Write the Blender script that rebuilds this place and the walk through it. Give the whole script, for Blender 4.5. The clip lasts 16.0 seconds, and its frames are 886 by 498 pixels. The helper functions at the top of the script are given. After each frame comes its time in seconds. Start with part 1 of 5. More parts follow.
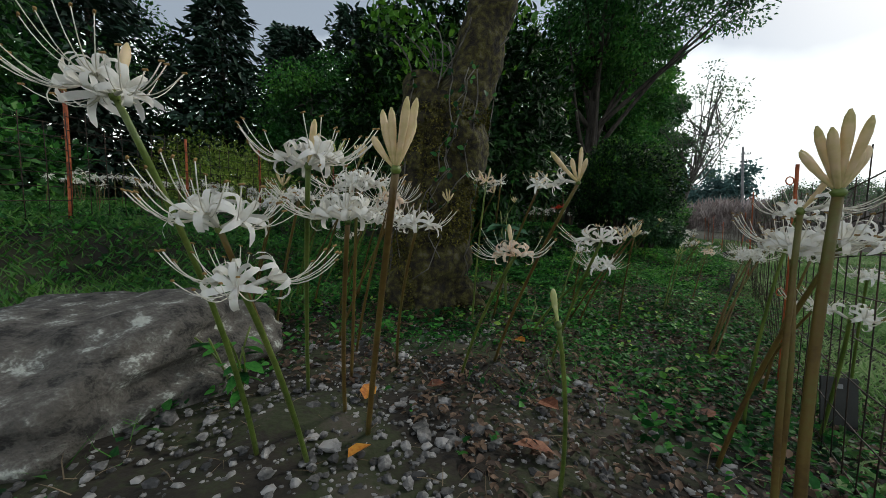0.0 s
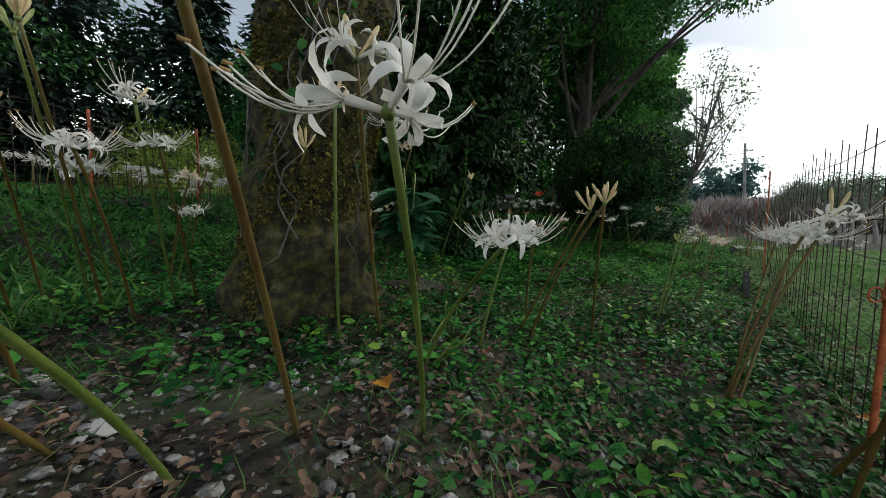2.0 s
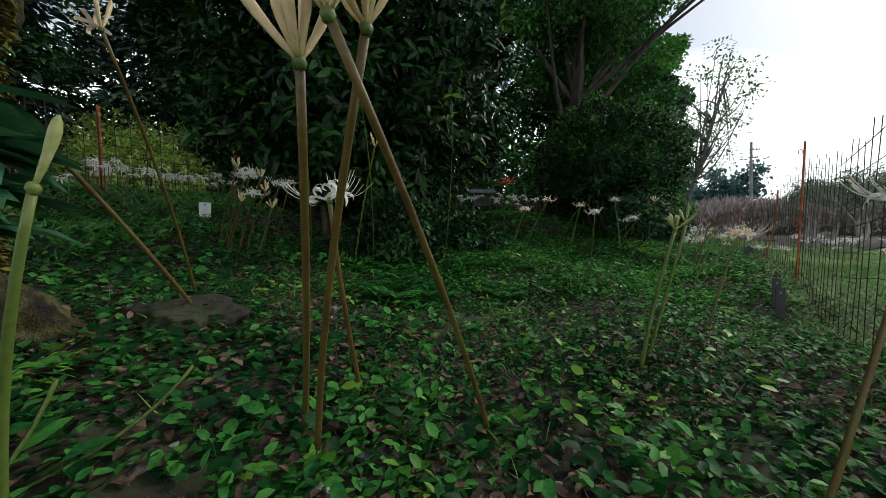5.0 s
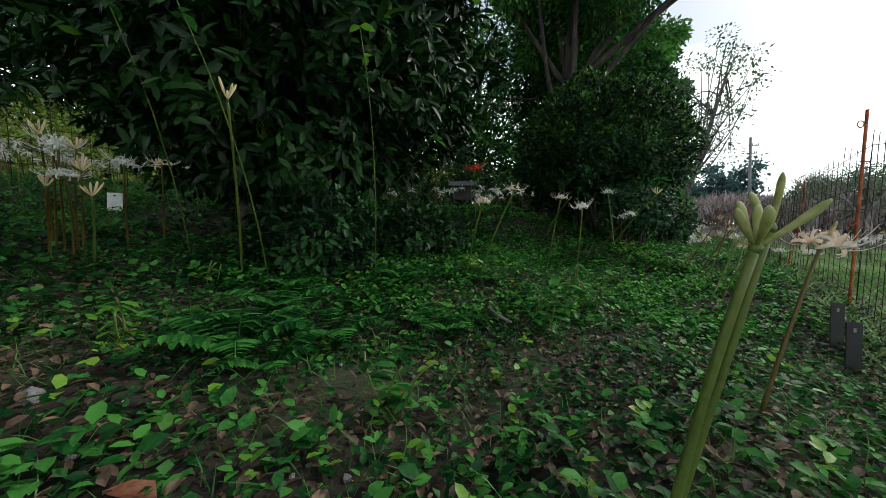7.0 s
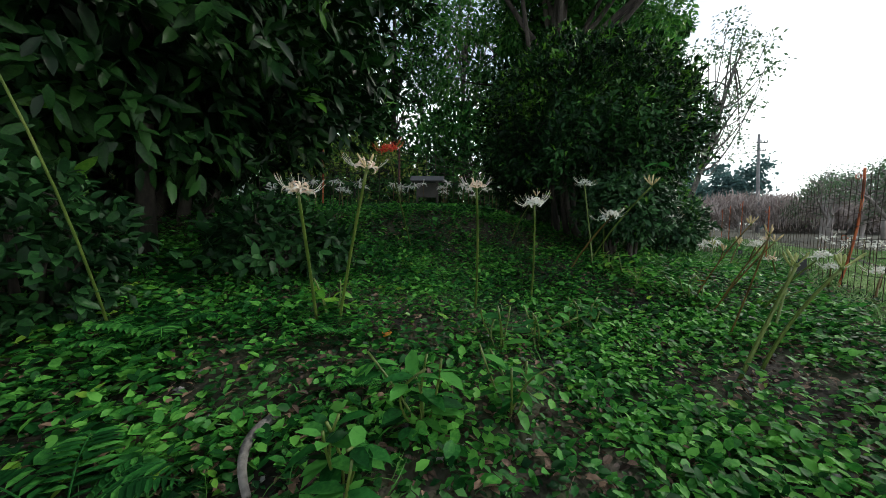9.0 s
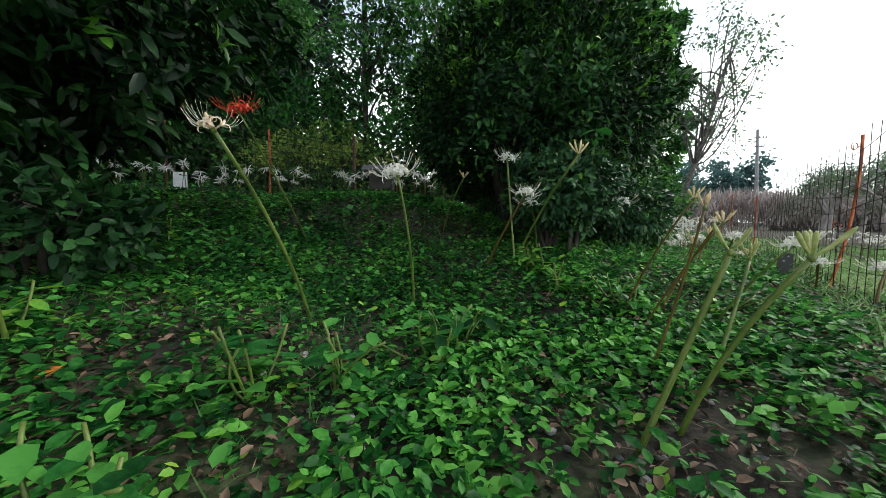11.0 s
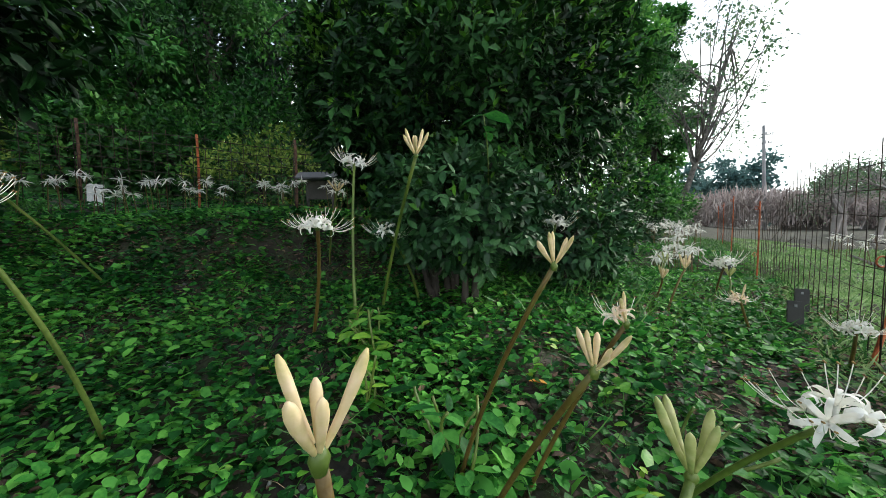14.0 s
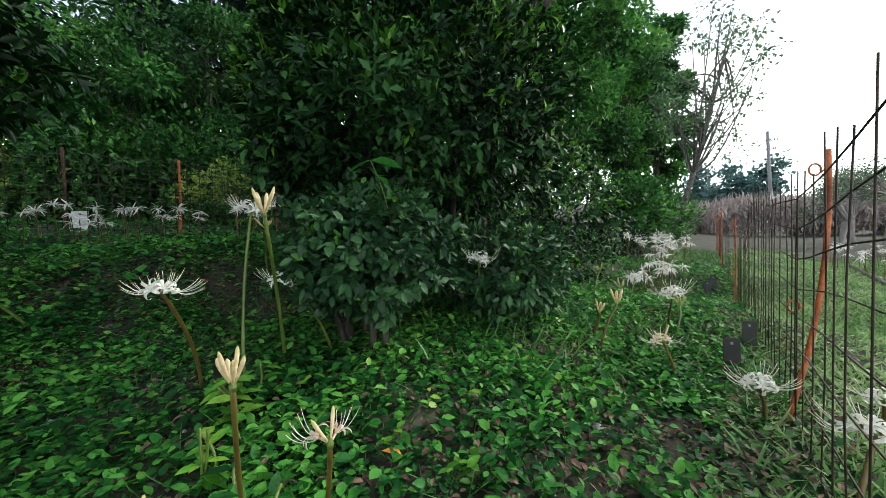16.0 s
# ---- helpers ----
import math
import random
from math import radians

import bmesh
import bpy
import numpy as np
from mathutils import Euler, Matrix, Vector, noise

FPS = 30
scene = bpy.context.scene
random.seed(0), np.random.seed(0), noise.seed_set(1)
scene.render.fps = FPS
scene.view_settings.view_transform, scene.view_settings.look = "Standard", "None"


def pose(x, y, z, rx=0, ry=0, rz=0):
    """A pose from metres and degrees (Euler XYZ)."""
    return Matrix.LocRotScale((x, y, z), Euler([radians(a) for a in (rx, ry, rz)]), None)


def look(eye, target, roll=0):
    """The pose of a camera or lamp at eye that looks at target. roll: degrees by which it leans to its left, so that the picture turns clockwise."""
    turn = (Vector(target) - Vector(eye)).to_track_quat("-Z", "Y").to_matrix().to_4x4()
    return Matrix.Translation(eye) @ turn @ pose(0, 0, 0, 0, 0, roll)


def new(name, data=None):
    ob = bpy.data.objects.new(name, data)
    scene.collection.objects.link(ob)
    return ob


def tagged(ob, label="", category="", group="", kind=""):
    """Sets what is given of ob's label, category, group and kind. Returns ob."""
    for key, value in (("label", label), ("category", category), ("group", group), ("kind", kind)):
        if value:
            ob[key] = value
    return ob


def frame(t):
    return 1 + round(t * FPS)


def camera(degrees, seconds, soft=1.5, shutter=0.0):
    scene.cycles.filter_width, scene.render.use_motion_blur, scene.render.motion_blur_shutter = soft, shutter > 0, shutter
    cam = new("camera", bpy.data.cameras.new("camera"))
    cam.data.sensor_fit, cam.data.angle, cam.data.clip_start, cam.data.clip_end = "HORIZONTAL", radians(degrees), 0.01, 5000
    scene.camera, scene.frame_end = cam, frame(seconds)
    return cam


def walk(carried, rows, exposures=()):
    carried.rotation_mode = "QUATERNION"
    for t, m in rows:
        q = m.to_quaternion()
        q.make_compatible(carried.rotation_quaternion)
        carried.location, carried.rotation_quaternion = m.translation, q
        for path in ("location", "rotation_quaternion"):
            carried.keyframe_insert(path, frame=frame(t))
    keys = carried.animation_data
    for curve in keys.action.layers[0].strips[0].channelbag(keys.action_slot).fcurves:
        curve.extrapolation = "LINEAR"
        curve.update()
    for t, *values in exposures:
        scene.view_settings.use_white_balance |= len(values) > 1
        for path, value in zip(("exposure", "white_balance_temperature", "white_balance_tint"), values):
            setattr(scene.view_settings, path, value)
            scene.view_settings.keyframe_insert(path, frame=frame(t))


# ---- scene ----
# ---- camera and its walk ----
cam = camera(104.0, 16.0, soft=0.5)
PATH = [
    (0, (0.004, -0.148, 1.590), (-0.043, 9.823, 0.832), 0.18),
    (0.5, (0.291, 0.341, 1.514), (0.243, 10.313, 0.770), 0.15),
    (1, (0.473, 0.643, 1.429), (0.421, 10.616, 0.691), 0.13),
    (1.5, (0.720, 0.791, 1.392), (0.666, 10.764, 0.647), 0.17),
    (2, (1.021, 1.336, 1.305), (0.968, 11.307, 0.548), 0.25),
    (2.5, (1.293, 1.762, 1.232), (1.231, 11.733, 0.479), 0.31),
    (3, (1.550, 1.988, 1.193), (1.459, 11.962, 0.470), 0.29),
    (3.5, (1.784, 2.079, 1.167), (1.648, 12.056, 0.500), 0.19),
    (4, (2.008, 2.241, 1.115), (1.818, 12.221, 0.512), 0.02),
    (4.2, (2.084, 2.413, 1.124), (1.869, 12.394, 0.542), -0.05),
    (6.3, (2.641, 4.005, 1.085), (2.667, 13.972, 0.269), 0.55),
    (6.5, (2.762, 4.114, 1.081), (2.763, 14.082, 0.273), 0.52),
    (7, (2.991, 4.516, 1.149), (2.942, 14.484, 0.359), 0.43),
    (7.5, (3.267, 5.054, 1.257), (3.189, 15.023, 0.476), 0.37),
    (8, (3.591, 5.669, 1.160), (3.499, 15.639, 0.385), 0.37),
    (8.5, (3.861, 6.194, 1.188), (3.755, 16.163, 0.412), 0.39),
    (9, (4.230, 6.380, 1.201), (4.089, 16.349, 0.420), 0.42),
    (9.5, (4.602, 6.729, 1.131), (4.388, 16.695, 0.337), 0.46),
    (9.7, (4.776, 6.912, 1.104), (4.520, 16.876, 0.299), 0.47),
    (11.8, (5.721, 7.550, 1.050), (5.610, 17.517, 0.248), 0.15),
    (12, (5.812, 7.650, 1.083), (5.666, 17.616, 0.277), 0.10),
    (12.5, (6.057, 7.892, 1.189), (5.843, 17.857, 0.384), -0.04),
    (13, (6.322, 8.183, 1.246), (6.062, 18.149, 0.460), -0.23),
    (13.5, (6.511, 8.436, 1.227), (6.223, 18.404, 0.474), -0.47),
    (14, (6.736, 8.747, 1.300), (6.424, 18.717, 0.594), -0.75),
    (14.5, (6.976, 8.743, 1.326), (6.627, 18.717, 0.684), -1.04),
    (15, (7.155, 8.796, 1.347), (6.754, 18.772, 0.780), -1.32),
    (15.5, (7.278, 8.923, 1.414), (6.819, 18.901, 0.929), -1.56),
    (16, (7.465, 8.857, 1.508), (6.944, 18.836, 1.122), -1.75),
]
walk(cam, [(t, look(eye, target, roll)) for t, eye, target, roll in PATH],
     [(t, stops, 6500, 5.0) for t, stops in ((0, -0.5), (2, -0.3), (4, -0.28), (8, -0.02), (10, 0.3), (13, 0.7), (16, 0.7))])

# ---- sky, sun and exposure ----
SUN_AZ, SUN_EL = 62.0, 38.0          # degrees clockwise from +y, above the horizon
world = bpy.data.worlds.new("world")
scene.world = world
world.use_nodes = True
wn, wl = world.node_tree.nodes, world.node_tree.links
wn.clear()
sky = wn.new("ShaderNodeTexSky")
sky.sky_type = "NISHITA"
sky.sun_disc = False
sky.sun_elevation, sky.sun_rotation = radians(SUN_EL), radians(SUN_AZ)
sky.dust_density = 1.5
coord, axes = wn.new("ShaderNodeTexCoord"), wn.new("ShaderNodeSeparateXYZ")
puff = wn.new("ShaderNodeTexNoise")
puff.inputs["Scale"].default_value = 2.2
puff.inputs["Detail"].default_value = 5.0
low, bank = wn.new("ShaderNodeMath"), wn.new("ShaderNodeMath")
low.operation, low.inputs[1].default_value, low.inputs[2].default_value = "MULTIPLY_ADD", -14.0, 3.0
bank.operation, bank.inputs[1].default_value, bank.use_clamp = "MULTIPLY_ADD", 5.0, True
veil = wn.new("ShaderNodeMath")              # thin haze between the clouds
veil.operation, veil.inputs[1].default_value = "MAXIMUM", 0.2
cloud = wn.new("ShaderNodeMixRGB")
cloud.inputs["Color2"].default_value = (15.0, 15.4, 15.8, 1)
back = wn.new("ShaderNodeBackground")
back.inputs["Strength"].default_value = 0.12
wout = wn.new("ShaderNodeOutputWorld")
wl.new(coord.outputs["Generated"], axes.inputs[0])
wl.new(coord.outputs["Generated"], puff.inputs["Vector"])
wl.new(axes.outputs["Z"], low.inputs[0])
wl.new(puff.outputs["Fac"], bank.inputs[0])
wl.new(low.outputs[0], bank.inputs[2])
wl.new(bank.outputs[0], veil.inputs[0])
wl.new(veil.outputs[0], cloud.inputs["Fac"])
wl.new(sky.outputs["Color"], cloud.inputs["Color1"])
wl.new(cloud.outputs["Color"], back.inputs["Color"])
wl.new(back.outputs["Background"], wout.inputs["Surface"])

sun_data = bpy.data.lights.new("sun", "SUN")
sun_data.energy, sun_data.angle, sun_data.color = 1.5, radians(10), (1.0, 0.95, 0.88)
sun = new("sun", sun_data)
_az, _el = radians(SUN_AZ), radians(SUN_EL)
_sd = Vector((math.sin(_az) * math.cos(_el), math.cos(_az) * math.cos(_el), math.sin(_el)))
sun.matrix_world = look(_sd * 60, (0, 0, 0))


# ---- materials ----
def material(name, colours, rough=0.6, scale=8.0, bump=0.3, island=0.25, translucent=0.0, metal=0.0, fine=60.0, spec=0.5, stretch=(1, 1, 1)):
    """A node material: a ramp of colours over coarse and fine noise, varied piece by piece, with relief."""
    m = bpy.data.materials.new(name)
    m.use_nodes = True
    n, l = m.node_tree.nodes, m.node_tree.links
    n.clear()
    out, bsdf = n.new("ShaderNodeOutputMaterial"), n.new("ShaderNodeBsdfPrincipled")
    tc, mp = n.new("ShaderNodeTexCoord"), n.new("ShaderNodeMapping")
    mp.inputs["Scale"].default_value = stretch
    l.new(tc.outputs["Object"], mp.inputs["Vector"])
    big, small = n.new("ShaderNodeTexNoise"), n.new("ShaderNodeTexNoise")
    big.inputs["Scale"].default_value, small.inputs["Scale"].default_value = scale, fine
    big.inputs["Detail"].default_value, small.inputs["Detail"].default_value = 4.0, 3.0
    l.new(mp.outputs["Vector"], big.inputs["Vector"])
    l.new(mp.outputs["Vector"], small.inputs["Vector"])
    mixf = n.new("ShaderNodeMath")
    mixf.operation = "MULTIPLY_ADD"
    mixf.inputs[1].default_value = 0.6
    l.new(small.outputs["Fac"], mixf.inputs[0])
    geo, isl = n.new("ShaderNodeNewGeometry"), n.new("ShaderNodeMath")
    isl.operation = "MULTIPLY_ADD"
    isl.inputs[1].default_value = island
    l.new(geo.outputs["Random Per Island"], isl.inputs[0])
    sc = n.new("ShaderNodeMath")
    sc.operation = "MULTIPLY_ADD"
    sc.inputs[1].default_value, sc.inputs[2].default_value = 1.7, -0.65 - island / 2
    l.new(big.outputs["Fac"], sc.inputs[0])
    l.new(sc.outputs[0], isl.inputs[2])
    l.new(isl.outputs[0], mixf.inputs[2])
    rp = n.new("ShaderNodeValToRGB")
    el = rp.color_ramp.elements
    while len(el) < len(colours):
        el.new(0.5)
    for i, c in enumerate(colours):
        el[i].position = 0.2 + 0.65 * i / max(1, len(colours) - 1)
        el[i].color = (*c, 1)
    l.new(mixf.outputs[0], rp.inputs["Fac"])
    l.new(rp.outputs["Color"], bsdf.inputs["Base Color"])
    bsdf.inputs["Roughness"].default_value = rough
    bsdf.inputs["Metallic"].default_value = metal
    bsdf.inputs["Specular IOR Level"].default_value = spec
    if bump:
        bp = n.new("ShaderNodeBump")
        bp.inputs["Strength"].default_value, bp.inputs["Distance"].default_value = bump, 0.02
        l.new(mixf.outputs[0], bp.inputs["Height"])
        l.new(bp.outputs["Normal"], bsdf.inputs["Normal"])
    if translucent:
        tr, mx = n.new("ShaderNodeBsdfTranslucent"), n.new("ShaderNodeMixShader")
        mx.inputs[0].default_value = translucent
        l.new(rp.outputs["Color"], tr.inputs["Color"])
        l.new(bsdf.outputs[0], mx.inputs[1])
        l.new(tr.outputs[0], mx.inputs[2])
        l.new(mx.outputs[0], out.inputs["Surface"])
    else:
        l.new(bsdf.outputs[0], out.inputs["Surface"])
    return m


M_SOIL = material("soil", [(0.011, 0.009, 0.007), (0.028, 0.023, 0.016), (0.036, 0.046, 0.017), (0.070, 0.060, 0.045)], 0.95, 1.6, 0.8, 0, fine=28)
M_COVER = material("cover_leaf", [(0.007, 0.050, 0.011), (0.026, 0.145, 0.028), (0.090, 0.31, 0.055)], 0.5, 1.2, 0.1, 0.95, 0.3, spec=0.16)
M_FRESH = material("fresh_leaf", [(0.013, 0.085, 0.016), (0.050, 0.24, 0.035), (0.150, 0.43, 0.07)], 0.5, 1.4, 0.1, 0.95, 0.35, spec=0.16)
M_COVER_DARK = material("cover_leaf_dark", [(0.006, 0.040, 0.011), (0.022, 0.110, 0.027), (0.075, 0.22, 0.055)], 0.5, 1.0, 0.1, 0.9, 0.25, spec=0.2)
M_LIME = material("lime_leaf", [(0.06, 0.22, 0.02), (0.14, 0.38, 0.04), (0.30, 0.50, 0.06)], 0.45, 2, 0.1, 0.6, 0.35)
M_GRASS = material("grass", [(0.02, 0.09, 0.012), (0.05, 0.19, 0.025), (0.13, 0.28, 0.05)], 0.5, 0.8, 0.0, 0.6, 0.25)
M_FIELD = material("field_grass", [(0.10, 0.22, 0.06), (0.22, 0.38, 0.13), (0.38, 0.50, 0.24)], 0.6, 0.5, 0.0, 0.6, 0.3, spec=0.2)
M_LITTER = material("dead_leaf", [(0.038, 0.022, 0.014), (0.095, 0.056, 0.034), (0.22, 0.14, 0.09)], 0.75, 4, 0.3, 0.8, 0.1)
M_STRAW = material("dry_stem", [(0.12, 0.085, 0.05), (0.25, 0.19, 0.12)], 0.8, 6, 0.2, 0.6)
M_ORANGE = material("orange_leaf", [(0.35, 0.10, 0.01), (0.65, 0.25, 0.03), (0.75, 0.42, 0.06)], 0.6, 9, 0.3, 0.2, 0.2)
M_BROWNLEAF = material("brown_leaf", [(0.10, 0.035, 0.02), (0.22, 0.08, 0.04), (0.35, 0.16, 0.09)], 0.65, 9, 0.3, 0.3, 0.1)
M_PEBBLE = material("pebble", [(0.05, 0.05, 0.05), (0.15, 0.145, 0.14), (0.36, 0.35, 0.34)], 0.8, 14, 0.4, 0.8)
M_ROCK = material("lichen_rock", [(0.022, 0.021, 0.019), (0.075, 0.070, 0.062), (0.10, 0.092, 0.08), (0.16, 0.155, 0.14), (0.44, 0.46, 0.42)], 0.9, 8.0, 1.0, 0, fine=60)
M_BARK = material("mossy_bark", [(0.007, 0.006, 0.004), (0.022, 0.017, 0.009), (0.042, 0.037, 0.009), (0.078, 0.070, 0.013), (0.10, 0.095, 0.06)], 0.95, 13.0, 1.0, 0, fine=90)
M_MOSS = material("moss", [(0.045, 0.042, 0.006), (0.11, 0.10, 0.012), (0.20, 0.18, 0.025)], 0.95, 6, 0.4, 0.5)
M_DARKBARK = material("dark_bark", [(0.012, 0.010, 0.008), (0.035, 0.028, 0.022), (0.07, 0.06, 0.05)], 0.9, 5, 0.8, 0, fine=40, stretch=(1, 1, 0.3))
M_GREYBARK = material("grey_bark", [(0.06, 0.055, 0.05), (0.13, 0.12, 0.11), (0.20, 0.19, 0.17)], 0.9, 5, 0.6, 0, fine=40)
M_SHRUB = material("shrub_leaf", [(0.004, 0.018, 0.005), (0.011, 0.046, 0.010), (0.035, 0.105, 0.022)], 0.42, 0.9, 0.05, 0.6, 0.06, spec=0.2)
M_SHRUB_B = material("laurel_leaf", [(0.004, 0.018, 0.006), (0.012, 0.045, 0.013), (0.035, 0.11, 0.028)], 0.45, 0.9, 0.05, 0.6, 0.06, spec=0.14)
M_SHRUB_NEW = material("young_leaf", [(0.03, 0.12, 0.012), (0.08, 0.24, 0.02), (0.16, 0.36, 0.04)], 0.38, 1.2, 0.05, 0.6, 0.3)
M_AZALEA = material("azalea_leaf", [(0.010, 0.042, 0.015), (0.026, 0.088, 0.028), (0.065, 0.165, 0.055)], 0.5, 2, 0.05, 0.6, 0.12, spec=0.3)
M_BROAD = material("broad_leaf", [(0.012, 0.06, 0.028), (0.03, 0.12, 0.05), (0.07, 0.20, 0.09)], 0.4, 3, 0.1, 0.5, 0.2)
M_TREE = material("tree_leaf", [(0.008, 0.042, 0.010), (0.026, 0.105, 0.022), (0.07, 0.20, 0.04)], 0.5, 0.25, 0.0, 0.6, 0.25, spec=0.3)
M_TREE_BRIGHT = material("tree_leaf_bright", [(0.02, 0.10, 0.02), (0.06, 0.22, 0.04), (0.14, 0.34, 0.06)], 0.5, 0.25, 0.0, 0.6, 0.35, spec=0.3)
M_CONIFER = material("conifer_needles", [(0.005, 0.020, 0.012), (0.014, 0.045, 0.026), (0.03, 0.085, 0.05)], 0.6, 0.3, 0.0, 0.6, 0.05)
M_YELLOWBUSH = material("yellow_green_leaf", [(0.10, 0.18, 0.02), (0.22, 0.34, 0.05), (0.38, 0.48, 0.10)], 0.5, 0.6, 0.0, 0.6, 0.35)
# leaf green paled and blued to paint in the distance haze
M_FARTREE_HAZE = material("far_tree_leaf_hazed", [(0.05, 0.11, 0.11), (0.09, 0.18, 0.17), (0.14, 0.24, 0.22)], 0.8, 0.12, 0.0, 0.6, 0.3)
M_PALELEAF = material("pale_leaf", [(0.04, 0.10, 0.05), (0.10, 0.19, 0.09), (0.19, 0.28, 0.14)], 0.5, 0.5, 0.0, 0.6, 0.3)
M_TWIG = material("bare_twig", [(0.16, 0.14, 0.135), (0.26, 0.23, 0.22), (0.36, 0.32, 0.31)], 0.9, 1.0, 0.0, 0.6)
M_BRUSH = material("dry_brush", [(0.22, 0.18, 0.165), (0.34, 0.29, 0.28), (0.46, 0.41, 0.40)], 0.95, 0.4, 0.0, 0.6, 0.3)
M_PETAL = material("white_petal", [(0.72, 0.68, 0.58), (0.85, 0.84, 0.79), (0.88, 0.87, 0.84)], 0.55, 12, 0.15, 0.2, 0.3)
M_BLUSH = material("blush_petal", [(0.78, 0.52, 0.38), (0.86, 0.70, 0.55), (0.88, 0.80, 0.70)], 0.55, 12, 0.15, 0.3, 0.3)
M_BUD = material("cream_bud", [(0.50, 0.44, 0.16), (0.74, 0.60, 0.33), (0.84, 0.66, 0.46)], 0.5, 14, 0.15, 0.5, 0.2)
M_GREENBUD = material("green_bud", [(0.22, 0.30, 0.08), (0.42, 0.46, 0.16), (0.60, 0.58, 0.30)], 0.5, 14, 0.15, 0.4, 0.2)
M_REDPETAL = material("red_petal", [(0.50, 0.02, 0.01), (0.75, 0.07, 0.03), (0.85, 0.16, 0.08)], 0.5, 12, 0.1, 0.3, 0.3)
M_STAMEN = material("pale_filament", [(0.80, 0.76, 0.62), (0.88, 0.86, 0.80)], 0.5, 12, 0.0, 0.3, 0.2)
M_ANTHER = material("anther", [(0.16, 0.09, 0.03), (0.38, 0.24, 0.08)], 0.7, 20, 0.0, 0.4)
M_STEM = material("flower_stem", [(0.075, 0.042, 0.010), (0.125, 0.082, 0.018), (0.115, 0.115, 0.026)], 0.5, 3.0, 0.2, 0.6)
M_STEM_GREEN = material("green_stem", [(0.05, 0.085, 0.012), (0.10, 0.15, 0.025), (0.16, 0.20, 0.045)], 0.45, 3.0, 0.2, 0.6)
M_RUST = material("rust_paint", [(0.16, 0.035, 0.012), (0.40, 0.09, 0.025), (0.58, 0.17, 0.06)], 0.65, 7, 0.4, 0.0, fine=70)
M_DARKRUST = material("brown_rust", [(0.045, 0.022, 0.014), (0.11, 0.05, 0.03), (0.20, 0.10, 0.06)], 0.75, 7, 0.4, 0.0, fine=70)
M_WIRE = material("rusty_wire", [(0.016, 0.013, 0.011), (0.04, 0.028, 0.02), (0.085, 0.05, 0.03)], 0.7, 9, 0.0, 0.3, metal=0.3)
M_TAG = material("black_plastic", [(0.005, 0.006, 0.006), (0.014, 0.016, 0.017)], 0.5, 8, 0.1, 0)
M_WHITETAG = material("white_plastic", [(0.62, 0.62, 0.60), (0.78, 0.78, 0.76)], 0.5, 8, 0.1, 0)
M_POLE = material("concrete_pole", [(0.20, 0.20, 0.21), (0.30, 0.30, 0.31)], 0.8, 1, 0.2, 0)
M_ROOF = material("grey_roof", [(0.06, 0.06, 0.065), (0.12, 0.12, 0.125)], 0.7, 2, 0.3, 0)
M_SHEDWALL = material("old_board", [(0.06, 0.055, 0.05), (0.12, 0.11, 0.10)], 0.85, 2, 0.4, 0)
M_CABLE = material("cable", [(0.02, 0.02, 0.022), (0.04, 0.04, 0.042)], 0.6, 2, 0, 0)
M_PATHEDGE = material("dark_edging", [(0.015, 0.015, 0.012), (0.04, 0.04, 0.03)], 0.9, 3, 0.5, 0)


# ---- mesh helpers ----
def part(name, data, mat, parent=None, label=""):
    """Links a bmesh or a mesh as one object under a thing or a part."""
    if isinstance(data, bmesh.types.BMesh):
        me = bpy.data.meshes.new(name)
        data.to_mesh(me)
        data.free()
        data = me
    if mat and not data.materials:
        data.materials.append(mat)
    ob = new(name, data)
    if parent:
        ob.parent = parent
    if label:
        ob["label"] = label
    return ob


def thing(name, label, category, at=(0, 0, 0), group="", kind=""):
    ob = new(name)
    ob.empty_display_size = 0.05
    ob.location = at
    return tagged(ob, label, category, group, kind)


def raw_mesh(name, verts, faces, smooth=False):
    me = bpy.data.meshes.new(name)
    me.from_pydata(np.asarray(verts).tolist(), [], faces if isinstance(faces, list) else faces.tolist())
    if smooth:
        me.polygons.foreach_set("use_smooth", [True] * len(me.polygons))
    me.update()
    return me


def tube_data(points, radii, sides=6, cap=True):
    """Verts and faces of a round tube along points."""
    pts = [Vector(p) for p in points]
    verts, faces = [], []
    ref = Vector((0.31, 0.87, 0.12)).normalized()
    for i, p in enumerate(pts):
        d = (pts[min(i + 1, len(pts) - 1)] - pts[max(i - 1, 0)]).normalized()
        if abs(d.dot(ref)) > 0.95:
            ref = Vector((0.9, -0.2, 0.3)).normalized()
        u = d.cross(ref).normalized()
        w = d.cross(u)
        r = radii[i] if hasattr(radii, "__len__") else radii
        for k in range(sides):
            a = 2 * math.pi * k / sides
            verts.append(p + (u * math.cos(a) + w * math.sin(a)) * r)
    for i in range(len(pts) - 1):
        for k in range(sides):
            a, b = i * sides + k, i * sides + (k + 1) % sides
            faces.append((a, b, b + sides, a + sides))
    if cap:
        faces.append(tuple(range(sides))[::-1])
        faces.append(tuple(range((len(pts) - 1) * sides, len(pts) * sides)))
    return verts, faces


def merge(lumps):
    verts, faces = [], []
    for v, f in lumps:
        o = len(verts)
        verts.extend(v)
        faces.extend(tuple(i + o for i in q) for q in f)
    return verts, faces


def tube(name, points, radii, mat, parent=None, sides=6, label=""):
    v, f = tube_data(points, radii, sides)
    return part(name, raw_mesh(name, v, f, True), mat, parent, label)


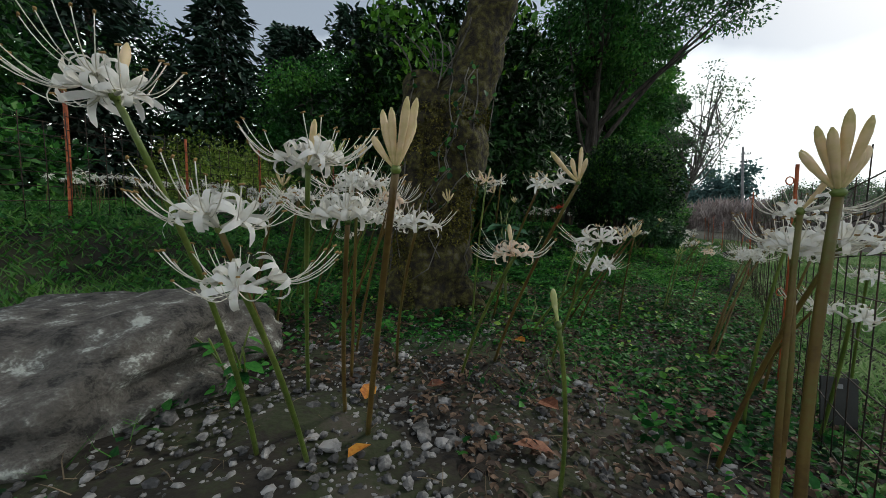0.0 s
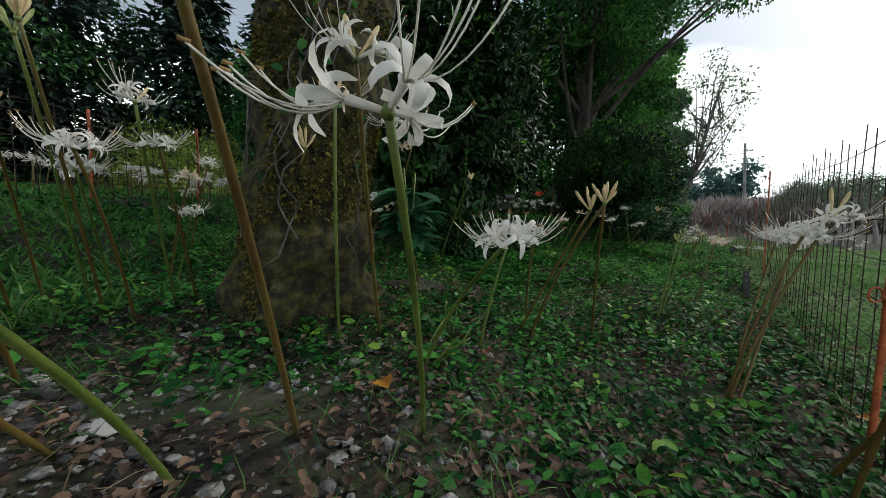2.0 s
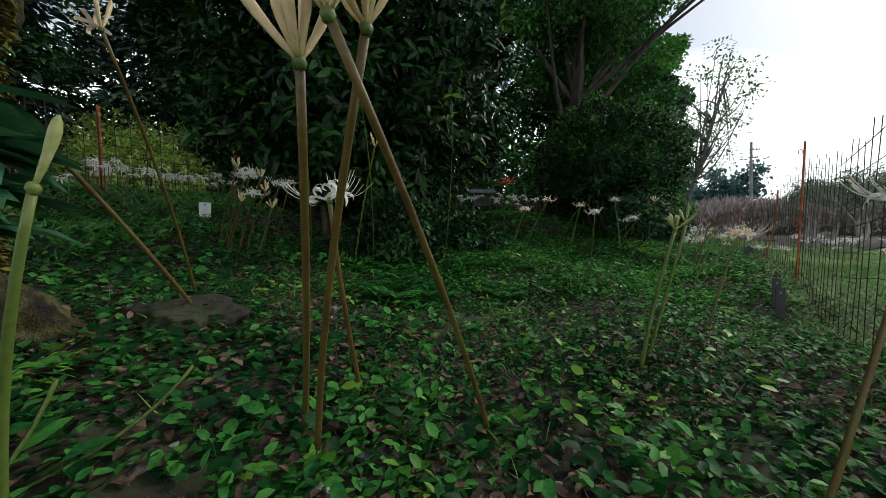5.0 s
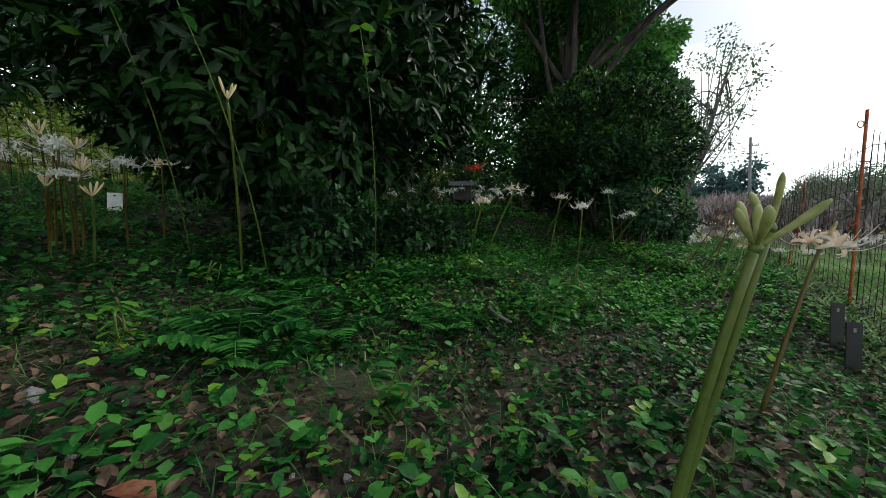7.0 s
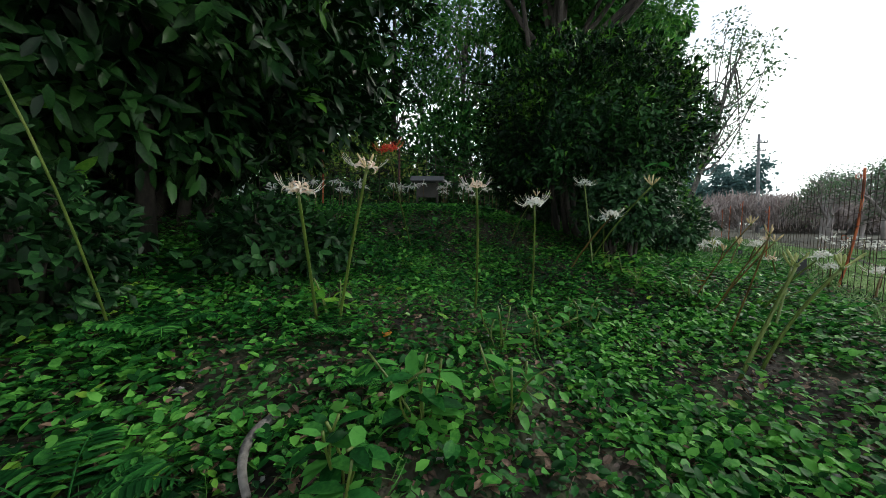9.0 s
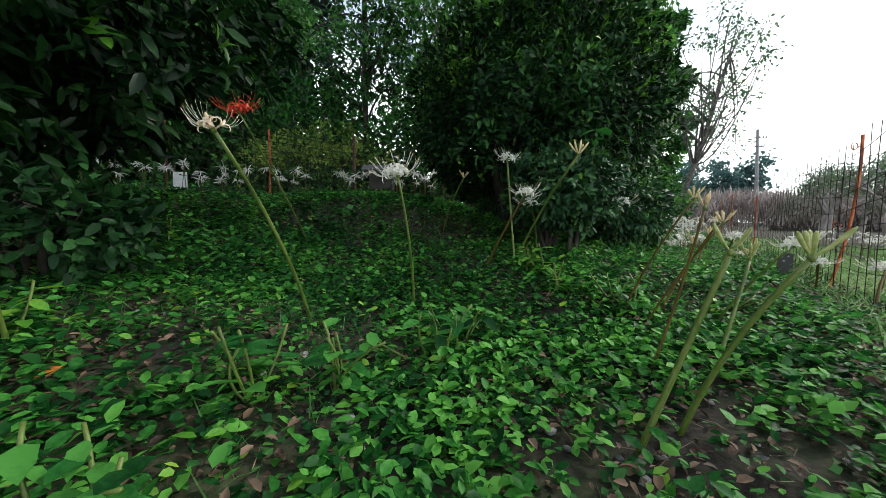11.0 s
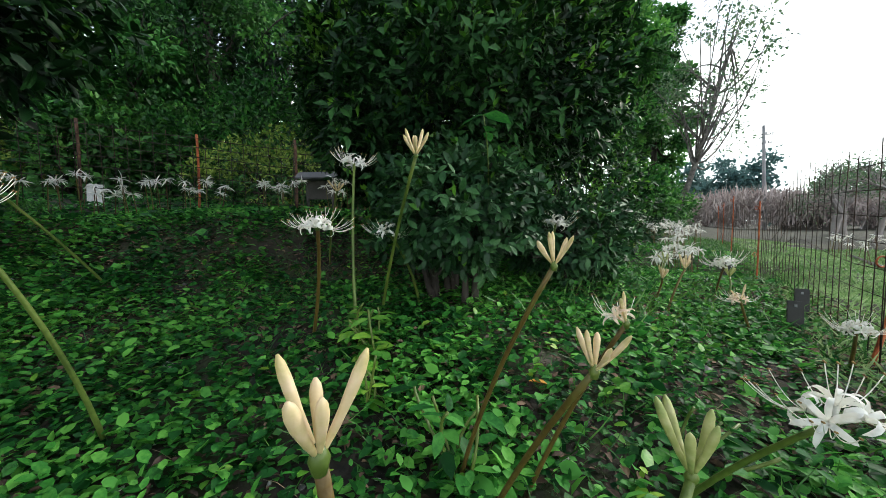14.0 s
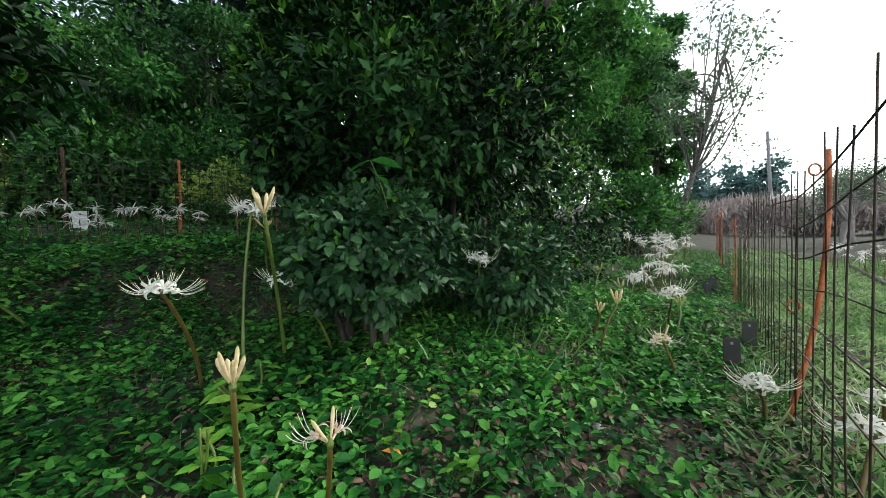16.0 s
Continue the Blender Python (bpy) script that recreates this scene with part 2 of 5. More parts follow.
def bent(p0, p1, sag, n=7):
    """A curved line from p0 to p1, bowed by the vector sag at its middle."""
    p0, p1, sag = Vector(p0), Vector(p1), Vector(sag)
    return [p0.lerp(p1, i / n) + sag * (4 * (i / n) * (1 - i / n)) for i in range(n + 1)]


# leaf shapes: verts (length along x, width y, fold z) and faces
def leaf_shape(w=0.35, fold=0.08, droop=0.1):
    v = np.array([(0, 0, 0), (0.3, w / 2, fold), (0.3, 0, 0), (0.3, -w / 2, fold), (0.7, w * 0.42, fold - droop * 0.4), (0.7, 0, -droop * 0.45),
                  (0.7, -w * 0.42, fold - droop * 0.4), (1, 0, -droop)])
    f = [(0, 2, 1), (0, 3, 2), (1, 2, 5, 4), (2, 3, 6, 5), (4, 5, 7), (5, 6, 7)]
    return v, f


def small_leaf(w=0.5, fold=0.1):
    v = np.array([(0, 0, 0), (0.45, w / 2, fold), (1, 0, -0.05), (0.45, -w / 2, fold)])
    return v, [(0, 3, 2), (0, 2, 1)]


def mid_leaf(w=0.45, fold=0.08, droop=0.08):
    v = np.array([(0, 0, 0), (0.48, w / 2, fold), (0.5, 0, -0.01), (0.48, -w / 2, fold), (1, 0, -droop)])
    return v, [(0, 2, 1), (0, 3, 2), (1, 2, 4), (2, 3, 4)]


def blade_shape(w=0.05):
    v = np.array([(0, -w / 2, 0), (0, w / 2, 0), (0.5, w * 0.4, 0.02), (0.5, -w * 0.4, 0.02), (1, 0, -0.12)])
    return v, [(0, 1, 2, 3), (3, 2, 4)]


def scatter(name, shape, pos, direction, size, rng, mat, parent=None, up=(0, 0, 1), tilt=0.5):
    """Many leaves in one mesh: at pos, pointing along direction, face turned towards up with a random tilt."""
    v, f = shape
    pos, direction = np.asarray(pos, float), np.asarray(direction, float)
    n = len(pos)
    if n == 0:
        return None
    d = direction / (np.linalg.norm(direction, axis=1, keepdims=True) + 1e-9)
    upv = np.broadcast_to(np.asarray(up, float), d.shape) + rng.normal(0, tilt, d.shape)
    s = np.cross(upv, d)
    s /= np.linalg.norm(s, axis=1, keepdims=True) + 1e-9
    u = np.cross(d, s)
    size = np.broadcast_to(np.asarray(size, float), (n,))[:, None, None]
    verts = pos[:, None, :] + size * (v[None, :, 0:1] * d[:, None, :] + v[None, :, 1:2] * s[:, None, :] + v[None, :, 2:3] * u[:, None, :])
    k = len(v)
    loops = np.concatenate([np.array(q) for q in f])
    starts = np.cumsum([0] + [len(q) for q in f])[:-1]
    me = bpy.data.meshes.new(name)
    me.vertices.add(n * k)
    me.vertices.foreach_set("co", verts.ravel())
    me.loops.add(n * len(loops))
    me.loops.foreach_set("vertex_index", (np.arange(n)[:, None] * k + loops[None, :]).ravel().astype(np.int32))
    me.polygons.add(n * len(f))
    me.polygons.foreach_set("loop_start", (np.arange(n)[:, None] * len(loops) + starts[None, :]).ravel().astype(np.int32))
    me.update(calc_edges=True)
    return part(name, me, mat, parent)


# ---- ground ----
FENCE = [(-0.6, -1.9), (3.05, 2.92), (7.4, 8.25), (9.33, 10.95), (12.4, 15.35), (15.0, 19.3), (17.7, 23.2), (20.4, 27.1)]
KNOTS = []


def knot(x, y, z, r=1.5):
    KNOTS.append((x, y, z, r))


knot(0.1, 0, 0.5, 0.9)
knot(-1.5, 0, 0.62, 0.9)
knot(0.67, 1.7, 0.4, 0.9)
knot(1.4, 1.8, 0.27, 0.9)
knot(2, 2.5, 0.12, 0.9)
knot(2.35, 3.2, 0.06, 0.9)
knot(2.5, 3.7, 0.05, 0.7)
knot(2.8, 3.5, 0.08, 0.9)
knot(2.7, 4.2, 0.08, 0.9)
knot(3.2, 5.3, 0.26, 0.9)
knot(3.8, 6.1, 0.27, 0.9)
knot(4.6, 6.4, 0.2, 0.9)
knot(5.9, 7.6, -0.12, 0.9)
knot(5.3, 7.0, 0.04, 0.9)
knot(6.4, 8.1, 0.13, 0.9)
knot(7, 8.6, 0.4, 0.9)
knot(7.4, 8.9, 0.45, 0.9)
knot(-0.03, 2.38, 0.46, 0.7)
knot(0.63, 3.12, 0.47, 0.7)
knot(1.27, 3.12, 0.48, 0.7)
knot(3.13, 5.39, 0.08, 0.7)
knot(3.32, 4.56, 0.1, 0.7)
knot(2.6, 6.85, 0.02, 0.7)
knot(1.4, 6.7, 0.18, 0.7)
knot(3.03, 7.2, 0.08, 0.7)
knot(4.17, 7.19, 0.06, 0.7)
knot(1.1, 7.6, 0.45, 0.7)
knot(3.36, 8.3, 0.27, 0.7)
knot(3.9, 8.6, 0.34, 0.7)
knot(5.02, 9.5, 0.24, 0.7)
knot(2.55, 9, 0.45, 0.7)
knot(5.28, 8.64, 0.08, 0.7)
knot(3.7, 8.95, 0.46, 0.7)
knot(4.17, 9.5, 0.52, 0.7)
knot(6.13, 9.6, 0.1, 0.7)
knot(6.24, 10.8, 0.67, 0.7)
knot(6.7, 11.2, 0.68, 0.7)
knot(7.3, 11.5, 0.63, 0.7)
knot(1.04, 3.84, 0.62, 0.7)
knot(9.1, 11.8, 0.3, 0.9)
knot(8.67, 10.4, 0.4, 0.9)
knot(7.8, 12.3, 0.85, 0.9)
knot(3.1, 2.9, 0.2, 0.9)
knot(7.5, 8.2, 0.12, 0.9)
knot(9.1, 10.6, 0.28, 0.9)
knot(12.3, 15.4, -0.1, 0.9)
knot(0.4, 8.5, 0.78, 0.9)
knot(-0.2, 4.3, 0.58, 0.9)
knot(2.5, 9.5, 0.8, 0.9)
knot(7.2, 14, 1.1, 0.9)
knot(-4, 4, 0.5, 0.9)
knot(-3, 9, 1.0, 0.9)
knot(0, 13, 1.4, 0.9)
knot(4, 15, 1.5, 0.9)
knot(9.6, 13.5, 0.45, 0.9)
knot(-1, 2, 0.58, 0.9)
knot(1.5, 5.5, 0.5, 0.9)
knot(1, 6.5, 0.6, 0.9)


def ground_np(x, y):
    """Height of the ground: a blend of local levels, low beyond the fence and high on the wooded side."""
    x, y = np.asarray(x, float), np.asarray(y, float)
    num, den = np.zeros_like(x), np.zeros_like(x)
    for kx, ky, kz, kr in KNOTS:
        w = np.exp(-((x - kx) ** 2 + (y - ky) ** 2) / (2 * kr * kr))
        num += w * kz
        den += w
    side = (-(x - 3.05) * 0.80 + (y - 2.92) * 0.595)
    far = np.where(side > 0, np.minimum(0.25 + 0.13 * side, 2.2), np.maximum(0.25 + 0.12 * side, -0.15))
    w = 0.02
    return (num + w * far) / (den + w)


def ground(x, y):
    return float(ground_np(np.array([x]), np.array([y]))[0])


def spaced(lo, near0, near1, hi, step):
    a = list(np.arange(near0, near1, step))
    g, d = [], step
    x = near1
    while x < hi:
        g.append(x)
        d *= 1.25
        x += d
    h, d, x = [], step, near0
    while x > lo:
        d *= 1.25
        x -= d
        h.append(x)
    return np.array(h[::-1] + a + g + [hi])


gx, gy = spaced(-900, -6, 13, 900, 0.11), spaced(-400, -1, 17, 1500, 0.11)
GX, GY = np.meshgrid(gx, gy)
GZ = ground_np(GX.ravel(), GY.ravel()).reshape(GX.shape)
rough = np.array([noise.fractal(Vector((x * 1.9, y * 1.9, 0.0)), 1.0, 2.1, 4) for x, y in zip(GX.ravel(), GY.ravel())]).reshape(GX.shape)
near = (np.abs(GX) < 40) & (np.abs(GY) < 40)
GZ = GZ + np.where(near, rough * 0.035, 0)
gv = np.stack([GX.ravel(), GY.ravel(), GZ.ravel()], -1)
nx, ny = len(gx), len(gy)
ii = (np.arange(ny - 1)[:, None] * nx + np.arange(nx - 1)[None, :]).ravel()
ground_ob = part("ground", raw_mesh("ground", gv, np.stack([ii, ii + 1, ii + nx + 1, ii + nx], -1), True), M_SOIL)
tagged(ground_ob, "dark leaf-strewn soil and gravel bank", "ground", kind="structure")


def side_of(x, y):
    """Metres to the wooded side of the fence."""
    return -(x - 3.05) * 0.80 + (y - 2.92) * 0.595


# ---- mossy old tree ----
def old_tree():
    x, y = -0.19, 4.35
    z = ground(x, y) - 0.08
    ob = thing("old_tree", "thick mossy leaning tree trunk with a sawn-off limb and creepers", "tree", (x, y, z))
    rng = np.random.default_rng(3)

    def limb(name, pts, rad, label=""):
        rings = 44
        at = np.linspace(0, len(pts) - 1, rings)
        line = np.stack([np.interp(at, range(len(pts)), [q[i] for q in pts]) for i in range(3)], -1)
        v, f = tube_data(line, np.interp(at, range(len(pts)), rad), 44)
        bm = bmesh.new()
        bm.from_mesh(raw_mesh(name, v, f))
        for v in bm.verts:
            c = Vector(line[min(v.index // 44, rings - 1)])
            out = (v.co - c)
            k = out.length
            if k > 0.01:
                q = v.co
                rid = abs(noise.noise(Vector((q.x * 5, q.y * 5, q.z * 0.9))))
                v.co += out / k * (0.10 * k / 0.4 * noise.fractal(q * 2.2, 1.0, 2.0, 3) + 0.05 * rid + 0.025 * noise.fractal(q * 12, 1.0, 2.0, 3))
        for face in bm.faces:
            face.smooth = True
        return part(name, bm, M_BARK, ob, label)

    limb("trunk", [(0.0, 0, -0.15), (-0.02, 0, 0.12), (-0.02, 0, 0.4), (0.02, 0, 0.9), (0.08, 0, 1.4), (0.15, 0, 1.9), (0.21, 0, 2.3), (0.26, 0, 2.6)],
         [0.64, 0.55, 0.48, 0.45, 0.455, 0.485, 0.49, 0.42])
    limb("sawn_limb", [(0.02, 0, 1.9), (-0.05, 0.0, 2.4), (-0.07, 0.02, 2.75), (-0.07, 0.02, 2.93)], [0.28, 0.27, 0.25, 0.22], "grey sawn-off stub")
    limb("main_limb", [(0.2, 0, 1.9), (0.38, 0.02, 2.5), (0.58, 0.05, 3.1), (0.78, 0.08, 3.8), (0.92, 0.1, 4.6), (1.15, 0.2, 6.0), (1.3, 0.3, 8.0)],
         [0.36, 0.34, 0.30, 0.27, 0.24, 0.18, 0.05])
    for k in range(5):
        a = 0.8 + k * 1.25
        limb("root", [(0.3 * math.cos(a) + 0.08, 0.3 * math.sin(a), 0.3), (0.58 * math.cos(a) + 0.08, 0.58 * math.sin(a), 0.06), (0.95 * math.cos(a) + 0.08, 0.95 * math.sin(a), -0.12)],
             [0.2, 0.13, 0.06])
    # moss tufts
    n = 17000
    a, h = rng.uniform(0, 2 * np.pi, n), rng.uniform(0.0, 2.5, n)
    keep = np.array([noise.noise(Vector((math.cos(q) * 1.2, math.sin(q) * 1.2, w * 1.1))) > -0.12 for q, w in zip(a, h)])
    a, h = a[keep], h[keep]
    r = 0.02 + np.interp(h, [0, 0.4, 0.9, 1.4, 1.9, 2.5], [0.57, 0.485, 0.455, 0.455, 0.49, 0.47]) + rng.normal(0, 0.012, len(a))
    p = np.stack([r * np.cos(a) + np.interp(h, [0, 0.4, 0.9, 2.5], [-0.02, -0.02, 0.02, 0.24]), r * np.sin(a), h], -1)
    d = np.stack([np.cos(a), np.sin(a), -0.5 + 0 * a], -1) + rng.normal(0, 0.5, (len(a), 3))
    scatter("moss", small_leaf(0.6, 0.2), p, d, rng.uniform(0.02, 0.055, len(a)), rng, M_MOSS, ob)
    # creepers
    for k in range(9):
        a0 = rng.uniform(-2.9, -0.2)
        pts, lv = [], []
        for i in range(22):
            h = 0.2 + i * 0.125
            a0 += rng.normal(0, 0.12)
            rr = float(np.interp(h, [0, 0.4, 0.9, 1.4, 1.9, 2.5], [0.59, 0.50, 0.48, 0.48, 0.515, 0.51])) + 0.03
            pts.append((rr * math.cos(a0) + float(np.interp(h, [0, 0.4, 0.9, 2.9], [-0.02, -0.02, 0.02, 0.3])), rr * math.sin(a0), h))
        tube("creeper", pts[rng.integers(0, 8):], 0.007, M_GREYBARK, ob, 5)
        lp = np.array(pts)[rng.integers(8, 22, 14)] + rng.normal(0, 0.03, (14, 3)) + [0, -0.03, 0]
        scatter("creeper_leaves", leaf_shape(0.75, 0.1, 0.15), lp, rng.normal(0, 1, (14, 3)) + [0, -0.5, -0.6], rng.uniform(0.05, 0.09, 14), rng, M_COVER_DARK, ob)
    # leafy shoots above the fork
    for k in range(14):
        b = Vector((0.1 + 0.2 * rng.normal(), 0.1 * rng.normal(), 2.5 + 0.3 * rng.random()))
        tip = b + Vector((rng.normal(0, 0.35), rng.normal(0, 0.3), rng.uniform(0.5, 1.2)))
        tube("shoot", bent(b, tip, (0.1, 0, 0.1), 5), 0.009, M_GREYBARK, ob, 5)
    n = 420
    c = np.array([(-0.25, 0.5, 3.6), (0.1, 0.5, 3.5), (1.1, 0.4, 4.1), (-0.5, 0.5, 4.0)])[rng.integers(0, 4, n)] + rng.normal(0, 0.25, (n, 3))
    scatter("foliage", leaf_shape(0.5), c, rng.normal(0, 1, (n, 3)) + [0, 0, -0.3], rng.uniform(0.08, 0.15, n), rng, M_SHRUB_NEW, ob)
    # the crown, high above the bank; mostly out of view, added to shade the ground
    m = 46
    cents = np.stack([rng.uniform(-4.5, 5.5, m), rng.uniform(-5.5, 4.0, m), rng.uniform(6.0, 9.5, m)], -1)
    for c in cents[:16]:
        tube("limb", bent((1.0, 0.12, 5.0 + 2 * rng.random()), c, (0, 0, 0.5), 6), np.linspace(0.11, 0.02, 7), M_DARKBARK, ob, 7)
    n = 6000
    i = rng.integers(0, m, n)
    q = cents[i] + rng.normal(0, 0.55, (n, 3))
    scatter("crown", small_leaf(0.55), q, rng.normal(0, 1, (n, 3)) + [0, 0, -0.3], rng.uniform(0.16, 0.28, n), rng, M_TREE, ob)
    return ob


old_tree()


# ---- shrubs and trees ----
def ball_points(rng, n, c, r, shell=0.5, lumps=0.16, freq=0.9):
    """Points in the outer shell of a lumpy ellipsoid, with outward directions."""
    d = rng.normal(0, 1, (n, 3))
    d /= np.linalg.norm(d, axis=1, keepdims=True)
    k = np.array([1 + lumps * noise.fractal(Vector(q * 3.0 * freq) + Vector(c), 1.0, 2.0, 3) * 1.6 for q in d])
    rad = k * (1 - shell * rng.random(n) ** 2.2)
    return np.array(c) + d * np.array(r) * rad[:, None], d


def shrub(name, label, c, r, n, leaf, size, mat, new_mat=None, new_share=0.12, stems=7, seed=1, floor=None, category="shrub", shell=0.45, lumps=0.16, rosette=4, skirt=0.0):
    rng = np.random.default_rng(seed)
    z0 = ground(c[0], c[1])
    ob = thing(name, label, category, (c[0], c[1], z0))
    off = np.array([c[0], c[1], z0])
    p, d = ball_points(rng, n // rosette, c, r, shell, lumps)
    if floor is not None:
        keep = (p[:, 2] > floor + 0.18 * rng.normal(0, 1, len(p))) | (d[:, 1] - 0.4 * d[:, 0] > 0.25)
        p, d = p[keep], d[keep]
    g = ground_np(p[:, 0], p[:, 1])
    keep = p[:, 2] > g + 0.05
    p, d = p[keep], d[keep]
    # leaves grow in rosettes at the twig ends
    pp = np.repeat(p, rosette, 0) + rng.normal(0, size * 0.16, (len(p) * rosette, 3))
    dd = np.repeat(d, rosette, 0) * 0.8 + rng.normal(0, 0.75, (len(p) * rosette, 3)) + [0, 0, -0.15]
    up = np.repeat(d, rosette, 0) * 0.7 + [0, 0, 0.7]
    young = np.repeat((rng.random(len(p)) < new_share * (0.4 + 1.4 * (p[:, 2] > c[2]))), rosette) if new_mat else np.zeros(len(pp), bool)
    s = size * rng.uniform(0.7, 1.25, len(pp))
    scatter("leaves", leaf, (pp - off)[~young], dd[~young], s[~young], rng, mat, ob, up[~young], 0.35)
    if new_mat:
        scatter("young_leaves", leaf, (pp - off)[young], dd[young] + [0, 0, 0.5], s[young] * 0.85, rng, new_mat, ob, up[young], 0.35)
    for k in range(stems):
        a = rng.uniform(0, 6.28)
        q = rng.uniform(0.1, 0.5)
        base = Vector((r[0] * 0.25 * math.cos(a), r[1] * 0.25 * math.sin(a), -0.05))
        tip = Vector((r[0] * q * 1.5 * math.cos(a), r[1] * q * 1.5 * math.sin(a), c[2] - z0 + r[2] * rng.uniform(0.0, 0.6)))
        tube("branch", bent(base, tip, rng.normal(0, 0.12 * r[0] / 2, 3), 8), np.linspace(0.035 * r[2] ** 0.7 + 0.012, 0.008, 9), M_DARKBARK, ob, 7)
    m = 60 if r[0] > 1 else 20
    q, dq = ball_points(rng, m, c, [w * 0.9 for w in r], 0.3, lumps)
    for k in range(m):
        if q[k][2] > z0 + 0.3 * r[2] and (floor is None or q[k][2] > floor):
            a = Vector(q[k] - off)
            b = Vector((a.x * 0.4, a.y * 0.4, a.z * 0.75))
            tube("twig", bent(b, a, rng.normal(0, 0.1, 3), 4), np.linspace(0.012, 0.004, 5), M_DARKBARK, ob, 5)
    return ob


LONGLEAF, OVALLEAF, ROUNDLEAF = leaf_shape(0.34, 0.05, 0.12), leaf_shape(0.45, 0.06, 0.1), leaf_shape(0.62, 0.06, 0.08)
shrub("evergreen_shrub", "large dark evergreen shrub with long glossy leaves", (0.35, 10.4, 4.3), (3.1, 2.8, 3.3), 44000, LONGLEAF, 0.215, M_SHRUB, M_SHRUB_NEW, 0.07, 12, 11, floor=1.75, lumps=0.2, shell=0.6)
shrub("evergreen_shrub", "dense rounded dark evergreen shrub on the bank", (6.82, 13.3, 2.85), (1.9, 1.9, 1.75), 52000, mid_leaf(0.42), 0.115, M_SHRUB_B, M_SHRUB_NEW, 0.17, 9, 12, floor=2.05, lumps=0.14)
shrub("azalea_bush", "low grey-green azalea bush on the bank", (6.76, 11.45, 1.42), (0.62, 0.55, 0.46), 6000, OVALLEAF, 0.085, M_AZALEA, M_SHRUB_NEW, 0.04, 9, 13, lumps=0.22)
shrub("azalea_bush", "low grey-green azalea bush on the bank", (7.85, 12.2, 1.15), (0.6, 0.5, 0.42), 3800, OVALLEAF, 0.085, M_AZALEA, M_SHRUB_NEW, 0.04, 7, 14, lumps=0.22)
shrub("azalea_bush", "low dark-leaved azalea bush beneath the big shrub", (1.5, 8.45, 0.98), (0.75, 0.5, 0.5), 3000, OVALLEAF, 0.10, M_SHRUB_B, None, 0, 7, 15, lumps=0.22)
shrub("azalea_bush", "low dark-leaved azalea bush beneath the big shrub", (2.5, 9.8, 0.95), (0.7, 0.5, 0.42), 1800, OVALLEAF, 0.12, M_SHRUB_B, None, 0, 6, 16, lumps=0.22)
shrub("bank_bush", "lower leafy bush beside the path edge", (9.6, 17.0, 1.9), (1.3, 1.8, 1.7), 8000, mid_leaf(0.5), 0.13, M_SHRUB_B, M_SHRUB_NEW, 0.2, 5, 17, lumps=0.2)
shrub("bank_bush", "clipped dark round bush at the lane", (13.2, 21.5, 0.9), (0.9, 0.9, 0.8), 3000, mid_leaf(0.5), 0.12, M_SHRUB_B, None, 0.2, 4, 18, lumps=0.1)
for k, (ux, uy, uz, ur) in enumerate([(22.5, 38.0, 2.6, 2.6), (19.0, 31.5, 2.3, 2.2), (16.0, 27.0, 2.0, 1.6), (29, 47, 3.0, 3.2)]):
    shrub("lane_bush", "green bush along the lane's edge", (ux, uy, uz), (ur, ur, uz), 6000, small_leaf(0.6), 0.28, M_TREE, M_TREE_BRIGHT, 0.4, 4, 150 + k, lumps=0.25)
shrub("hedge_bush", "yellow-green bush behind the wire fence", (-14.5, 21.5, 3.9), (5.0, 2.4, 2.7), 15000, mid_leaf(0.5), 0.17, M_YELLOWBUSH, None, 0, 6, 19, lumps=0.2)
shrub("hedge_bush", "clipped green bush behind the wire fence", (0.2, 21.4, 3.0), (3.0, 1.6, 1.6), 9000, mid_leaf(0.5), 0.16, M_TREE, M_YELLOWBUSH, 0.5, 5, 20, lumps=0.2)
for k, (ux, uy, uz) in enumerate([(-13.5, 9.5, 2.6), (-8.2, 22.5, 3.4), (-21, 25, 4.0), (-22, 12, 3.4), (-5.0, 24.5, 3.6), (-13, 27, 4.2), (4.6, 22.5, 3.2), (9.2, 24.5, 3.4), (-16.5, 5.5, 2.6), (-1.5, 24.5, 4.2), (2.2, 25.5, 5.4), (6.6, 27.5, 4.4)]):
    shrub("undergrowth_bush", "dark leafy undergrowth bush at the wood's edge", (ux, uy, uz), (2.8, 2.0, uz * 0.95), 6500, small_leaf(0.55), 0.30, M_TREE, M_TREE_BRIGHT, 0.3, 4, 120 + k, lumps=0.25)
shrub("hedge_bush", "clipped green bush behind the wire fence", (-10.5, 17.0, 3.0), (2.8, 2.0, 1.7), 8000, mid_leaf(0.5), 0.16, M_YELLOWBUSH, None, 0, 5, 21, lumps=0.2)


